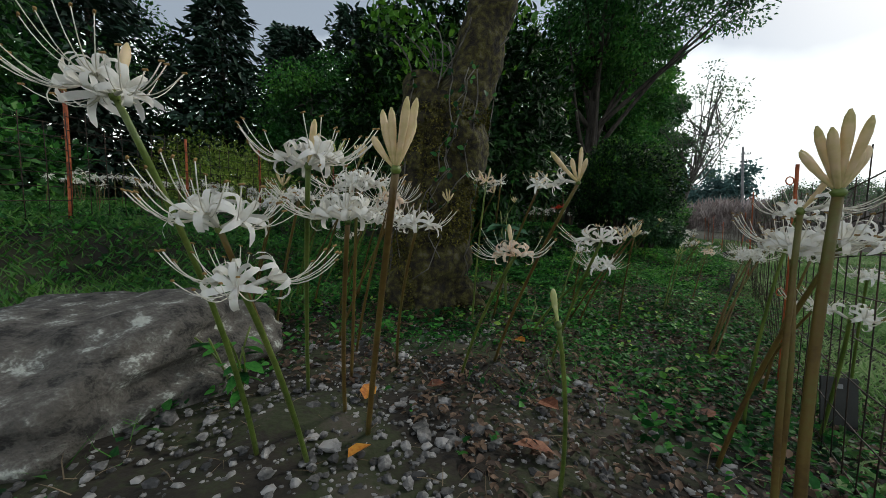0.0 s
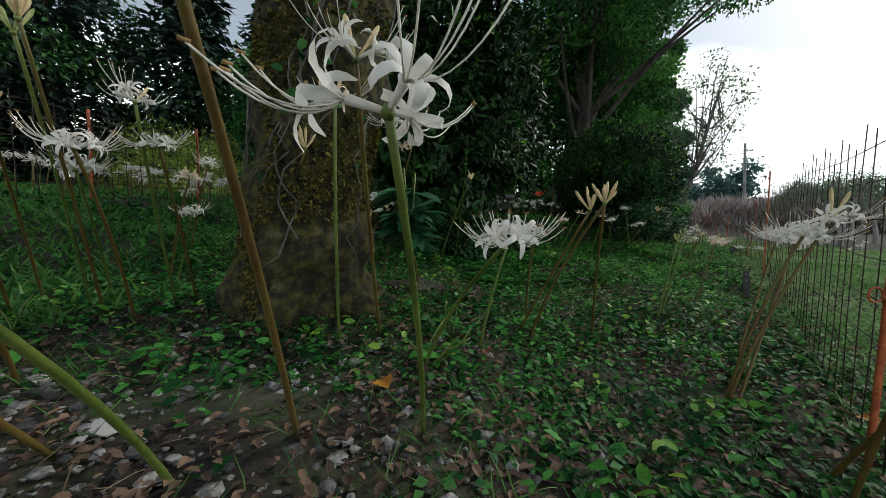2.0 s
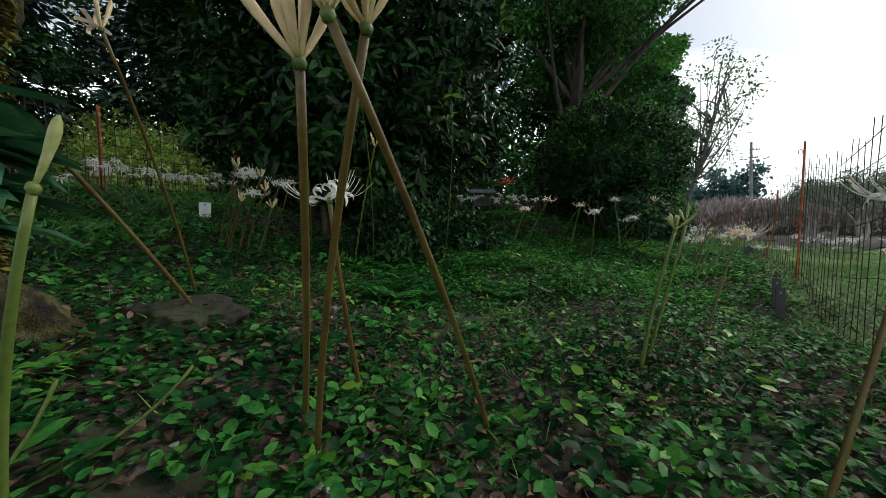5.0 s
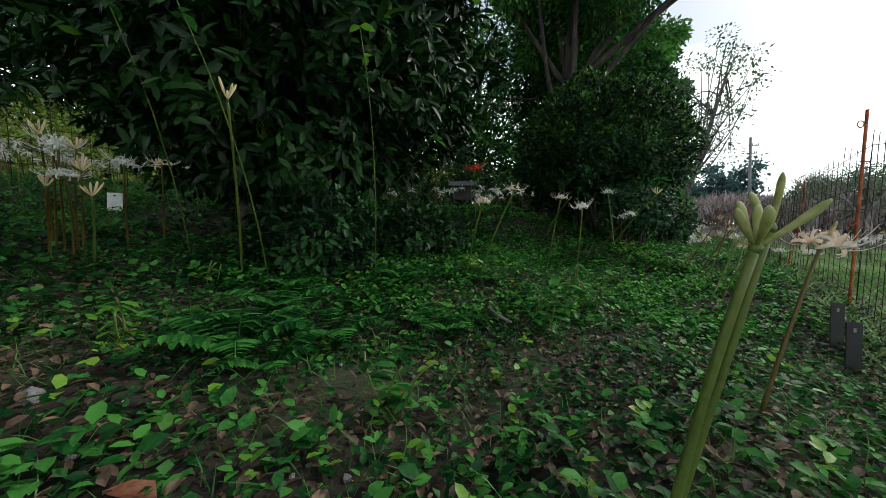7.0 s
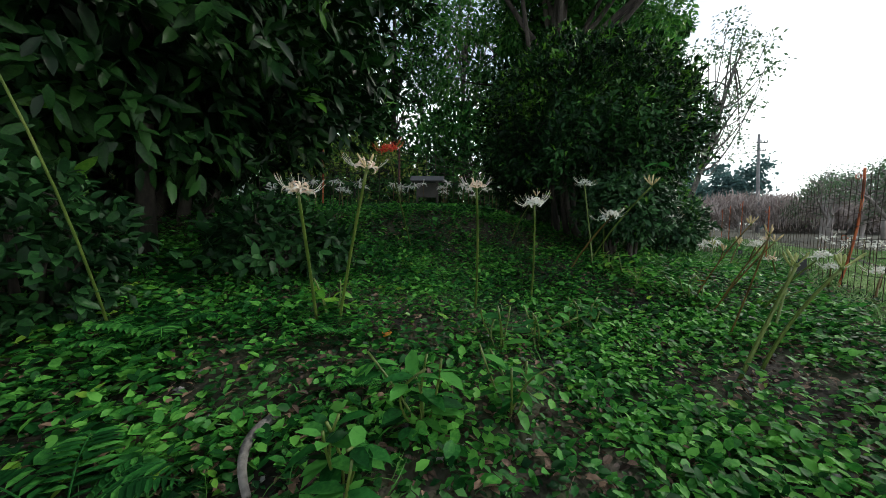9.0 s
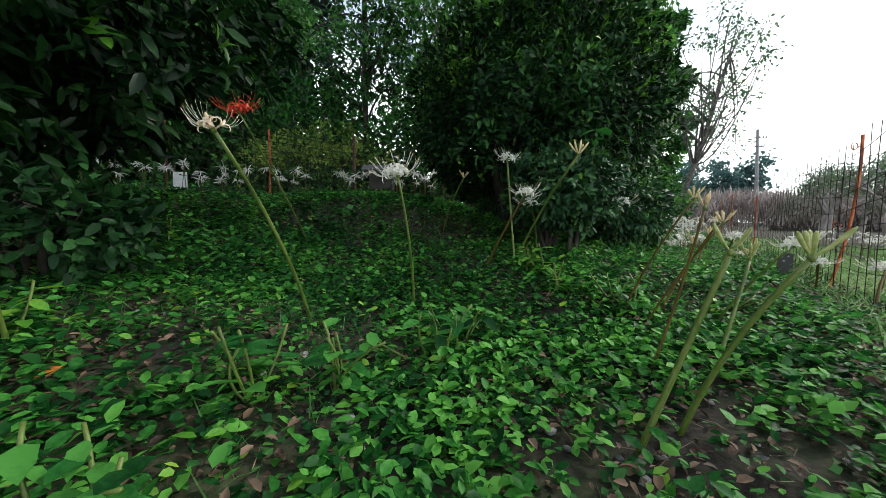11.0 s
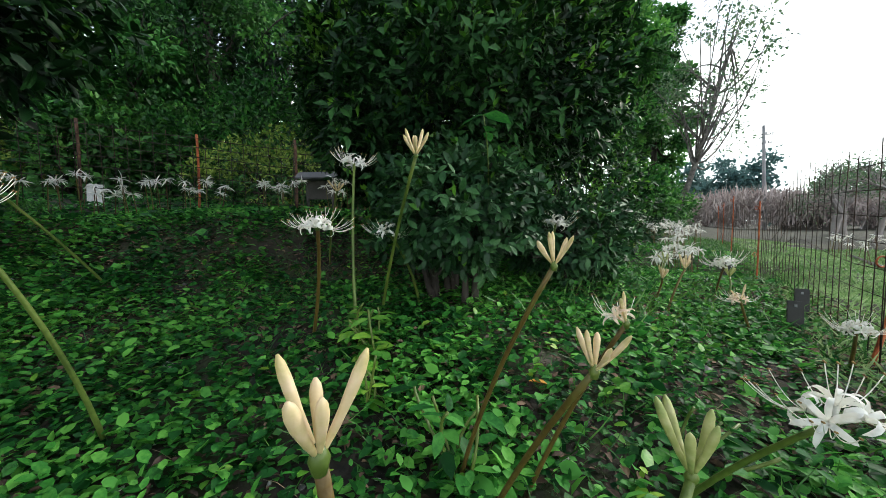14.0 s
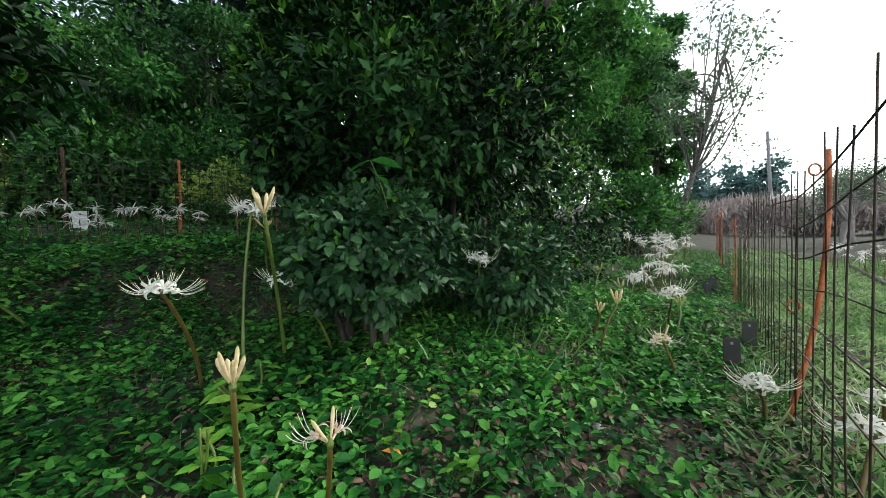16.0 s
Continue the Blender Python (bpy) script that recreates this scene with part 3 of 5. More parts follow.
def tree(name, label, x, y, height, crown, radius, n, size, mat, seed, bark=M_DARKBARK, girth=0.35, crown_z=0.55, clumps=34, shape=None, lean=(0, 0), limbs=10, mat2=None, category="tree", reach=()):
    """A tapered trunk, limbs reaching into clumps of leaves, gaps between the clumps."""
    rng = np.random.default_rng(seed)
    z0 = ground(x, y) - 0.1
    ob = thing(name, label, category, (x, y, z0))
    top = Vector((lean[0], lean[1], height))
    line = bent((0, 0, 0), top, rng.normal(0, 0.03 * height, 3) * np.array([1, 1, 0]), 10)
    tube("trunk", line, [girth * (1 - 0.9 * i / 10) for i in range(11)], bark, ob, 12)
    cents = []
    for k in range(clumps):
        d = rng.normal(0, 1, 3)
        d /= np.linalg.norm(d)
        q = d * np.array([radius, radius, crown * 0.5]) * rng.uniform(0.45, 1.0)
        cents.append(np.array([lean[0] * crown_z, lean[1] * crown_z, height * crown_z + crown * 0.25]) + q)
    cents = [np.array(q, float) for q in reach] + cents[len(reach):]
    cents = np.array(cents)
    cents[:, 2] = np.maximum(cents[:, 2], 0.8)
    for k in range(min(limbs, clumps)):
        s = line[int(rng.integers(3, 9))]
        tube("limb", bent(s, cents[k], (0, 0, 0.06 * height * rng.normal()), 6), np.linspace(girth * 0.3, 0.02, 7), bark, ob, 7)
    idx = rng.integers(0, clumps, n)
    cr = rng.uniform(0.55, 1.1, clumps) * radius * 0.34
    g = rng.normal(0, 1, (n, 3))
    g /= np.linalg.norm(g, axis=1, keepdims=True)
    p = cents[idx] + g * (cr[idx] * rng.random(n) ** 0.45)[:, None] * np.array([1, 1, 0.75])
    d = g + rng.normal(0, 0.6, (n, 3)) + [0, 0, -0.3]
    second = (rng.random(clumps) < 0.4)[idx] if mat2 else np.zeros(n, bool)
    s = size * rng.uniform(0.7, 1.3, n)
    sh = shape or small_leaf(0.55)
    scatter("crown", sh, p[~second], d[~second], s[~second], rng, mat, ob)
    if mat2:
        scatter("bright_crown", sh, p[second], d[second], s[second], rng, mat2, ob)
    return ob


def conifer(x, y, height, radius, n, size, seed, mat=M_CONIFER, label="tall dark conifer at the wood's edge"):
    rng = np.random.default_rng(seed)
    z0 = ground(x, y) - 0.1
    ob = thing("conifer", label, "tree", (x, y, z0), "trees of the wood")
    tube("trunk", [(0, 0, 0), (0.1, 0, height * 0.5), (0, 0, height)], [0.35, 0.22, 0.03], M_DARKBARK, ob, 9)
    t = rng.random(n) ** 1.3
    tier = 0.7 + 0.5 * np.sin(t * 30 + rng.normal(0, 0.4, n)) ** 2
    a = rng.uniform(0, 6.28, n)
    wob = 1 + 0.3 * np.sin(a * 3 + t * 9 + seed) + 0.2 * np.sin(a * 5 - t * 14)
    r = radius * (1 - t) ** 0.42 * tier * wob * rng.random(n) ** 0.4 + 0.1
    p = np.stack([r * np.cos(a), r * np.sin(a), height * (0.08 + 0.92 * t) - r * 0.18], -1)
    d = np.stack([np.cos(a), np.sin(a), -0.35 + 0 * a], -1) + rng.normal(0, 0.4, (n, 3))
    scatter("crown", small_leaf(0.42), p, d, size * rng.uniform(0.7, 1.3, n), rng, mat, ob)
    for k in range(10):
        b = k * 2.4
        h = height * (0.2 + 0.06 * k)
        tube("bough", [(0, 0, h), (radius * 0.7 * math.cos(b), radius * 0.7 * math.sin(b), h - 0.3)], [0.07, 0.02], M_DARKBARK, ob, 5)
    return ob


# big tree behind the rounded shrub, its crown over the lane
tree("broadleaf_tree", "big dark-trunked broadleaf tree with a wide crown", 7.8, 19.0, 14.0, 7.0, 4.3, 26000, 0.20, M_TREE, 31, girth=0.46, crown_z=0.66, clumps=56, lean=(0.8, 0), limbs=26, mat2=M_TREE_BRIGHT,
     reach=[(4.2, 0.5, 11.2), (5.4, -0.6, 12.2), (6.4, 0.3, 11.6), (7.4, -0.3, 12.6), (8.2, 0.4, 12.0), (6.0, 0.8, 13.4), (8.8, 0, 13.2), (4.8, -0.5, 13.2)])
tree("broadleaf_tree", "tall green broadleaf tree above the lane", 10.9, 24.5, 15.0, 13.0, 3.7, 24000, 0.24, M_TREE_BRIGHT, 32, girth=0.35, crown_z=0.42, clumps=60, limbs=18, mat2=M_TREE)
tree("broadleaf_tree", "tall green broadleaf tree above the lane", 17.0, 34.5, 17.0, 16.0, 3.6, 18000, 0.32, M_TREE_BRIGHT, 33, girth=0.35, crown_z=0.38, clumps=55, limbs=14, mat2=M_TREE)
tree("broadleaf_tree", "tall leafy tree at the end of the lane", 34.5, 57.5, 27.0, 25.0, 4.6, 16000, 0.65, M_TREE_BRIGHT, 40, girth=0.5, crown_z=0.36, clumps=60, limbs=10, mat2=M_TREE)
tree("broadleaf_tree", "tall leafy tree at the end of the lane", 27.5, 50.0, 25.0, 23.0, 4.2, 14000, 0.6, M_TREE, 41, girth=0.5, crown_z=0.36, clumps=50, limbs=10, mat2=M_TREE_BRIGHT)
tree("slender_tree", "slender sparse tree with pale leaves leaning over the lane", 21.6, 33.0, 15.0, 11.0, 3.8, 2400, 0.26, M_PALELEAF, 34, bark=M_GREYBARK, girth=0.22, crown_z=0.5, clumps=60, lean=(4.0, 0), limbs=54)
tree("slender_tree", "light leafy tree showing sky between its leaves", 5.5, 27.0, 13.0, 9.0, 4.5, 5200, 0.26, M_PALELEAF, 35, bark=M_GREYBARK, girth=0.25, crown_z=0.5, clumps=44, limbs=26, mat2=M_TREE_BRIGHT)
tree("broadleaf_tree", "thin leafy tree with sky showing through", 1.6, 24.5, 12.0, 9.0, 3.2, 4200, 0.22, M_TREE, 45, bark=M_DARKBARK, girth=0.2, crown_z=0.45, clumps=44, limbs=24, mat2=M_TREE_BRIGHT)
tree("broadleaf_tree", "dark broadleaf tree of the wood behind the fence", -6.0, 28.0, 13.0, 11.0, 4.0, 12000, 0.28, M_TREE, 36, clumps=46, crown_z=0.42)
tree("broadleaf_tree", "dark broadleaf tree of the wood behind the fence", -20.0, 27.0, 14.0, 13.0, 5.0, 14000, 0.28, M_TREE, 37, clumps=50, crown_z=0.38)
tree("broadleaf_tree", "dark broadleaf tree of the wood behind the fence", -19.0, 13.0, 13.0, 12.5, 5.2, 14000, 0.28, M_TREE, 38, clumps=50, crown_z=0.38)
tree("broadleaf_tree", "dark broadleaf tree of the wood behind the fence", -9.5, 25.0, 10.0, 9.5, 4.2, 11000, 0.28, M_TREE_BRIGHT, 39, clumps=44, crown_z=0.36, mat2=M_TREE)
tree("broadleaf_tree", "leafy tree with a dark trunk rising behind the round shrub", 7.6, 21.5, 12.0, 10.5, 3.4, 9000, 0.26, M_TREE_BRIGHT, 44, girth=0.3, crown_z=0.5, clumps=40, limbs=12, mat2=M_TREE)
for k, (cx, cy, ch) in enumerate([(-17, 27, 17), (-12.5, 31, 16), (-8.5, 33, 19), (-5.2, 34, 20), (-22, 22, 18), (-27, 17, 18), (-25, 8, 15), (-30, 26, 19), (-16, 36, 19)]):
    conifer(cx, cy, ch, 3.6 + 0.3 * (k % 3), 5600, 0.7, 60 + k)


# ---- far distance ----
def far_wood(name, label, x, y, w, h, n, size, mat, seed, trees=5):
    rng = np.random.default_rng(seed)
    ob = thing(name, label, "trees", (x, y, 0), kind="stuff")
    cents = np.stack([np.linspace(-w / 2, w / 2, trees) + rng.normal(0, w / trees * 0.2, trees), rng.normal(0, 4, trees), np.zeros(trees)], -1)
    for c in cents:
        c[2] = h * rng.uniform(0.42, 0.55)
        tube("trunk", [(c[0], c[1], 0), (c[0], c[1], c[2])], [0.5, 0.3], M_DARKBARK, ob, 7)
    i = rng.integers(0, trees, n)
    sub = rng.normal(0, 1, (trees, 14, 3)) * np.array([w / trees * 0.45, 3.5, h * 0.2])
    g = rng.normal(0, 1, (n, 3)) * np.array([1.4, 1.4, 1.1])
    p = cents[i] + sub[i, rng.integers(0, 14, n)] + g
    p[:, 2] = np.clip(p[:, 2], 0.4, None)
    scatter("foliage", small_leaf(0.7), p, rng.normal(0, 1, (n, 3)), size * rng.uniform(0.6, 1.3, n), rng, mat, ob)
    return ob


# the haze over these woods lies only in their foliage colour
far_wood("far_trees", "two round-topped trees on the far rise, coloured blue for haze", 76, 101, 15, 18, 7000, 1.2, M_FARTREE_HAZE, 71, 3)
far_wood("far_trees", "tree line on the far rise, coloured blue for haze", 112, 104, 34, 9, 6000, 1.2, M_FARTREE_HAZE, 72, 8)
far_wood("far_trees", "tree line on the far rise, coloured blue for haze", 60, 140, 60, 14, 6000, 1.8, M_FARTREE_HAZE, 73, 9)
far_wood("far_trees", "distant wood on the horizon", -60, 150, 160, 22, 9000, 2.4, M_FARTREE_HAZE, 74, 14)
far_wood("far_trees", "distant wood on the horizon", 150, 90, 90, 10, 6000, 1.8, M_FARTREE_HAZE, 75, 12)


def brush_bank():
    rng = np.random.default_rng(81)
    ob = thing("dry_brush", "bank of leafless brownish brushwood beyond the field", "brushwood", (46, 62, 0), kind="stuff")
    n = 16000
    u = rng.uniform(-1, 1, n)
    top = 4.6 + 0.5 * np.sin(u * 9) + 0.4 * np.sin(u * 23)
    p = np.stack([u * 26, u * -6 + rng.normal(0, 2.5, n), top * rng.random(n) ** 0.7], -1)
    scatter("twigs", blade_shape(0.10), p, rng.normal(0, 0.5, (n, 3)) + [0, 0, 1], rng.uniform(0.8, 1.9, n), rng, M_BRUSH, ob)
    return ob


brush_bank()


def bare_tree(x, y, h, seed, label="leafless grey orchard tree beyond the fence"):
    rng = np.random.default_rng(seed)
    z0 = ground(x, y) - 0.05
    ob = thing("orchard_tree", label, "tree", (x, y, z0), "orchard trees")
    lumps, tips = [], []

    def grow(p, d, length, r, depth):
        q = p + d * length
        lumps.append(tube_data(bent(p, q, Vector(rng.normal(0, 0.08 * length, 3)), 3), np.linspace(r, r * 0.72, 4), 5 if depth < 2 else 4, False))
        if depth >= 4:
            tips.append(q)
            return
        for k in range(3 if depth < 3 else 4):
            nd = (d + Vector(rng.normal(0, 0.62, 3)) + Vector((0, 0, 0.12))).normalized()
            grow(q, nd, length * rng.uniform(0.6, 0.82), r * 0.64, depth + 1)

    grow(Vector((0, 0, 0)), Vector((rng.normal(0, 0.1), rng.normal(0, 0.1), 1)).normalized(), h * 0.28, h * 0.028, 0)
    v, f = merge(lumps)
    part("branchwork", raw_mesh("branchwork", v, f, True), M_TWIG, ob)
    tp = np.array(tips)
    tp = tp[rng.integers(0, len(tp), 1300)] + rng.normal(0, 0.3, (1300, 3))
    scatter("leaves", small_leaf(0.5), tp, rng.normal(0, 1, (1300, 3)), 0.17, rng, M_PALELEAF, ob)
    return ob


for k, (tx, ty, th) in enumerate([(33, 33.5, 6.6), (36.5, 36, 7.0), (39, 34.5, 7.2), (30.5, 29.0, 6.2), (41, 41, 7.6), (44, 38.5, 8.0), (28.5, 25.5, 6.0), (34, 28, 6.6), (47, 46, 8.4), (31, 22, 6.0)]):
    bare_tree(tx, ty, th, 90 + k)


def utility_pole():
    x, y = 50.0, 59.3
    ob = thing("utility_pole", "leaning concrete utility pole with crossarms", "utility pole", (x, y, ground(x, y)))
    tube("pole", [(0.9, 0, -0.2), (0.4, 0, 7), (0, 0, 14.6)], [0.26, 0.22, 0.18], M_POLE, ob, 10)
    for z, w in ((13.4, 1.3), (12.2, 1.1)):
        tube("crossarm", [(-0.3, 0, z), (w, 0, z)], 0.07, M_CABLE, ob, 6)
        for q in (0.3, 0.7, 1.0):
            tube("insulator", [(w * q, 0, z), (w * q, 0, z + 0.35)], [0.08, 0.06], M_POLE, ob, 6)
    tube("lamp_arm", [(0.55, 0, 5.6 + 2), (2.2, 0, 7.9)], 0.05, M_CABLE, ob, 5)
    for k, (dx, dz) in enumerate(((-22, 1.0), (-22, 0.2))):
        tube("cable", bent((0, 0, 13.0 - k), (-17, 6, 14.5 - k), (0, 0, -0.8), 14), 0.035, M_CABLE, ob, 5)
    return ob


utility_pole()


def shed(x, y, w, d, h, turn, label):
    ob = thing("shed", label, "shed", (x, y, ground(x, y)))
    ob.rotation_euler = (0, 0, radians(turn))
    for name, x0, x1, y0, y1 in (("wall", -w / 2, w / 2, -d / 2, -d / 2 + 0.12), ("wall", -w / 2, w / 2, d / 2 - 0.12, d / 2), ("wall", -w / 2, -w / 2 + 0.12, -d / 2 + 0.12, d / 2 - 0.12), ("wall", w / 2 - 0.12, w / 2, -d / 2 + 0.12, d / 2 - 0.12)):
        bm = bmesh.new()
        bmesh.ops.create_cube(bm, size=1, matrix=Matrix.LocRotScale(((x0 + x1) / 2, (y0 + y1) / 2, h / 2), None, (x1 - x0, y1 - y0, h)))
        part(name, bm, M_SHEDWALL, ob)
    e = 0.4
    v = [(-w / 2 - e, -d / 2 - e, h), (w / 2 + e, -d / 2 - e, h), (w / 2 + e, 0, h + d * 0.22), (-w / 2 - e, 0, h + d * 0.22), (-w / 2 - e, d / 2 + e, h), (w / 2 + e, d / 2 + e, h)]
    v = v + [(a, b, c + 0.12) for a, b, c in v]
    f = [(0, 3, 2, 1), (3, 4, 5, 2), (6, 7, 8, 9), (9, 8, 11, 10), (0, 1, 7, 6), (4, 10, 11, 5), (0, 6, 9, 3), (3, 9, 10, 4), (1, 2, 8, 7), (2, 5, 11, 8)]
    part("roof", raw_mesh("roof", v, f), M_ROOF, ob, "grey sheet roof")
    bm = bmesh.new()
    bmesh.ops.create_cube(bm, size=1, matrix=Matrix.LocRotScale((0.3, -d / 2 - 0.02, h * 0.4), None, (0.9, 0.06, h * 0.8)))
    part("door", bm, M_DARKBARK, ob)
    return ob


shed(62, 64, 15, 5, 1.3, 40, "long low shed with a grey roof beyond the field")
shed(70, 60, 10, 6, 1.6, 45, "farm shed with a grey roof far off")


# ---- wire fences ----
def post(x, y, h, mat, lean=0.0, curls=(0.93,), r=0.014, label="rust-red steel fence post with curled wire hooks", group="fence posts", tilt=0.0):
    z = ground(x, y)
    ob = thing("fence_post", label, "post", (x, y, z - 0.05), group)
    top = Vector((lean * 0.4 + tilt, lean, h + 0.05))
    tube("rod", bent((0, 0, 0), top, (0.015 + 0.3 * tilt, 0.01, 0), 8), r, mat, ob, 10)
    for c in curls:
        m = top * c
        pts = [m + Vector((-0.022 - 0.034 * (1 - math.cos(a)), 0.0, 0.034 * math.sin(a))) for a in np.linspace(-0.6, 5.6, 15)]
        tube("hook", [m] + pts, 0.0055, mat, ob, 6)
    return ob


POST_H = [1.9, 1.98, 2.1, 1.6, 1.75, 1.75, 1.75, 1.75]


def mesh_panel(a, b, ha, hb, step, name="wire_panel", label="sheet of rusty square wire mesh between fence posts", rows=8, off=0.05, r=0.0036, spike=0.18):
    ax, ay = a
    bx, by = b
    length = math.hypot(bx - ax, by - ay)
    ux, uy = (bx - ax) / length, (by - ay) / length
    nx_, ny_ = uy * off, -ux * off
    ob = thing(name, label, "wire fence", (ax, ay, ground(ax, ay)), "wire panels")
    o = Vector((ax, ay, ground(ax, ay)))
    n = max(2, int(length / step))

    def place(s, z):
        x, y = ax + ux * s + nx_, ay + uy * s + ny_
        h = ha + (hb - ha) * s / length
        return Vector((x, y, ground(x, y) + z * h)) - o

    for i in range(n + 1):
        s = length * i / n
        p0, p1 = place(s, 0.0), place(s, 0.86)
        p0.z -= 0.03
        p1.z += spike * (0.6 + 0.4 * math.sin(i * 2.1))
        tube("upright_wire", bent(p0, p1, (0.01 * math.sin(i), 0.01 * math.cos(i * 1.7), 0), 3), r, M_WIRE, ob, 4)
    for k in range(rows):
        z = 0.04 + 0.82 * (k / (rows - 1)) ** 0.9
        tube("line_wire", [place(length * j / 10, z) + Vector((0, 0, 0.012 * math.sin(j * 1.3 + k))) for j in range(11)], r, M_WIRE, ob, 4)
    return ob


for k, (px_, py_) in enumerate(FENCE[1:], 1):
    post(px_, py_, POST_H[k], M_RUST, (0.02, -0.03, 0.02, 0.05)[k % 4], (0.93, 0.45) if k < 5 else (0.93,), tilt=0.26 if k == 3 else 0.0)
for k in range(len(FENCE) - 1):
    mesh_panel(FENCE[k], FENCE[k + 1], POST_H[k] * 0.95, POST_H[k + 1] * 0.95, 0.2 if k < 4 else 0.4, rows=8 if k < 4 else 5)

BACKFENCE = [(-8.6, 2.0), (-7.3, 6.6), (-6.2, 11.5), (-2.6, 17.2), (2.6, 17.8), (6.2, 18.2)]
for k, (px_, py_) in enumerate(BACKFENCE):
    post(px_, py_, 2.7 if k < 2 else 2.1, M_RUST if k in (1, 2) else M_DARKRUST, 0.04, (0.93, 0.6), 0.035, "rusty steel post of the back fence", "back fence posts")
for k in range(len(BACKFENCE) - 1):
    mesh_panel(BACKFENCE[k], BACKFENCE[k + 1], 2.3, 2.1, 0.3, "wire_panel", "dark wire mesh of the back fence by the wood", 8, 0.06, 0.008, 0.12)
for px_, py_ in ((-4.6, 14.2), (0.2, 17.5), (-6.8, 9.0)):
    post(px_, py_, 2.0, M_RUST, 0.05, (), 0.03, "rusty steel post of the back fence", "back fence posts")


# ---- boulder, marker stakes ----
def boulder(x, y, r, seed, label, name="boulder", mat=None):
    bm = bmesh.new()
    bmesh.ops.create_icosphere(bm, subdivisions=5, radius=1)
    for v in bm.verts:
        q = v.co.copy()
        d = 1 + 0.22 * noise.fractal(q * 1.3 + Vector((seed, 0, 0)), 1.0, 2.0, 3) + 0.06 * noise.fractal(q * 6, 1.0, 2.0, 5)
        c = noise.cell(q * 1.6 + Vector((seed, 2, 1)))
        d += 0.07 * c
        v.co = Vector((q.x * r[0] * d, q.y * r[1] * d, q.z * r[2] * d))
    for f in bm.faces:
        f.smooth = True
    ob = part(name, bm, mat or M_ROCK)
    ob.location = (x, y, ground(x, y) + r[2] * 0.25)
    return tagged(ob, label, "rock")


boulder(-2.15, 2.1, (0.85, 1.05, 0.40), 5, "big grey boulder with pale lichen patches")
boulder(-3.7, 3.2, (0.8, 0.8, 0.25), 8, "lower grey boulder beside the big one")
boulder(0.65, 5.2, (0.32, 0.24, 0.13), 10, "low weathered earth-covered stone by the shrubs", "stone", M_SOIL)


def stake(x, y, h, w, turn, white=False):
    ob = thing("plant_label", "black plastic plant marker stake" if not white else "white plastic plant marker", "plant label", (x, y, ground(x, y) - 0.03), "plant markers")
    ob.rotation_euler = (radians(-6), 0, radians(turn))
    bm = bmesh.new()
    bmesh.ops.create_cube(bm, size=1, matrix=Matrix.LocRotScale((0, 0, h / 2), None, (w, 0.012, h)))
    bmesh.ops.bevel(bm, geom=bm.edges[:], offset=0.004, segments=2, affect="EDGES")
    part("plate", bm, M_WHITETAG if white else M_TAG, ob)
    bm = bmesh.new()
    bmesh.ops.create_cube(bm, size=1, matrix=Matrix.LocRotScale((0, -0.009, h * 0.86), None, (w * 0.16, 0.006, h * 0.07)))
    part("slot", bm, M_POLE if not white else M_TAG, ob, "pale slot")
    return ob


stake(2.69, 2.12, 0.42, 0.2, -20)
stake(5.98, 6.98, 0.42, 0.09, -25)
stake(6.35, 7.42, 0.42, 0.09, -25)
stake(10.10, 12.15, 0.3, 0.11, -25)
stake(9.59, 11.68, 0.3, 0.11, -25)
stake(12.99, 16.91, 0.4, 0.12, -25)
stake(13.40, 17.32, 0.4, 0.12, -25)
stake(-2.15, 17.14, 0.55, 0.35, 20, True)
stake(-3.62, 11.45, 0.4, 0.25, 20, True)



# ---- lilies ----
def petal_data(rng, base, axis, side, length, width, curl):
    """A ribbon that runs out along axis, then curls back over itself."""
    n = 7
    nrm = axis.cross(side).normalized()
    v, f = [], []
    p, ang = base.copy(), 0.0
    d = axis.copy()
    ph = rng.uniform(0, 6)
    for i in range(n + 1):
        t = i / n
        w = width * (0.35 + 1.3 * math.sin(math.pi * min(1, t * 0.85 + 0.08)) * 0.62) * (1 if i < n else 0.25)
        ruff = 0.12 * width * math.sin(ph + i * 2.4)
        v += [p - side * w / 2 + nrm * ruff, p - nrm * 0.15 * w, p + side * w / 2 - nrm * ruff]
        ang = curl * max(0.0, t - 0.15) ** 1.2 * 1.5
        d = (axis * math.cos(ang) + nrm * math.sin(ang)).normalized()
        p = p + d * length / n
    for i in range(n):
        a = i * 3
        f += [(a, a + 1, a + 4, a + 3), (a + 1, a + 2, a + 5, a + 4)]
    return v, f


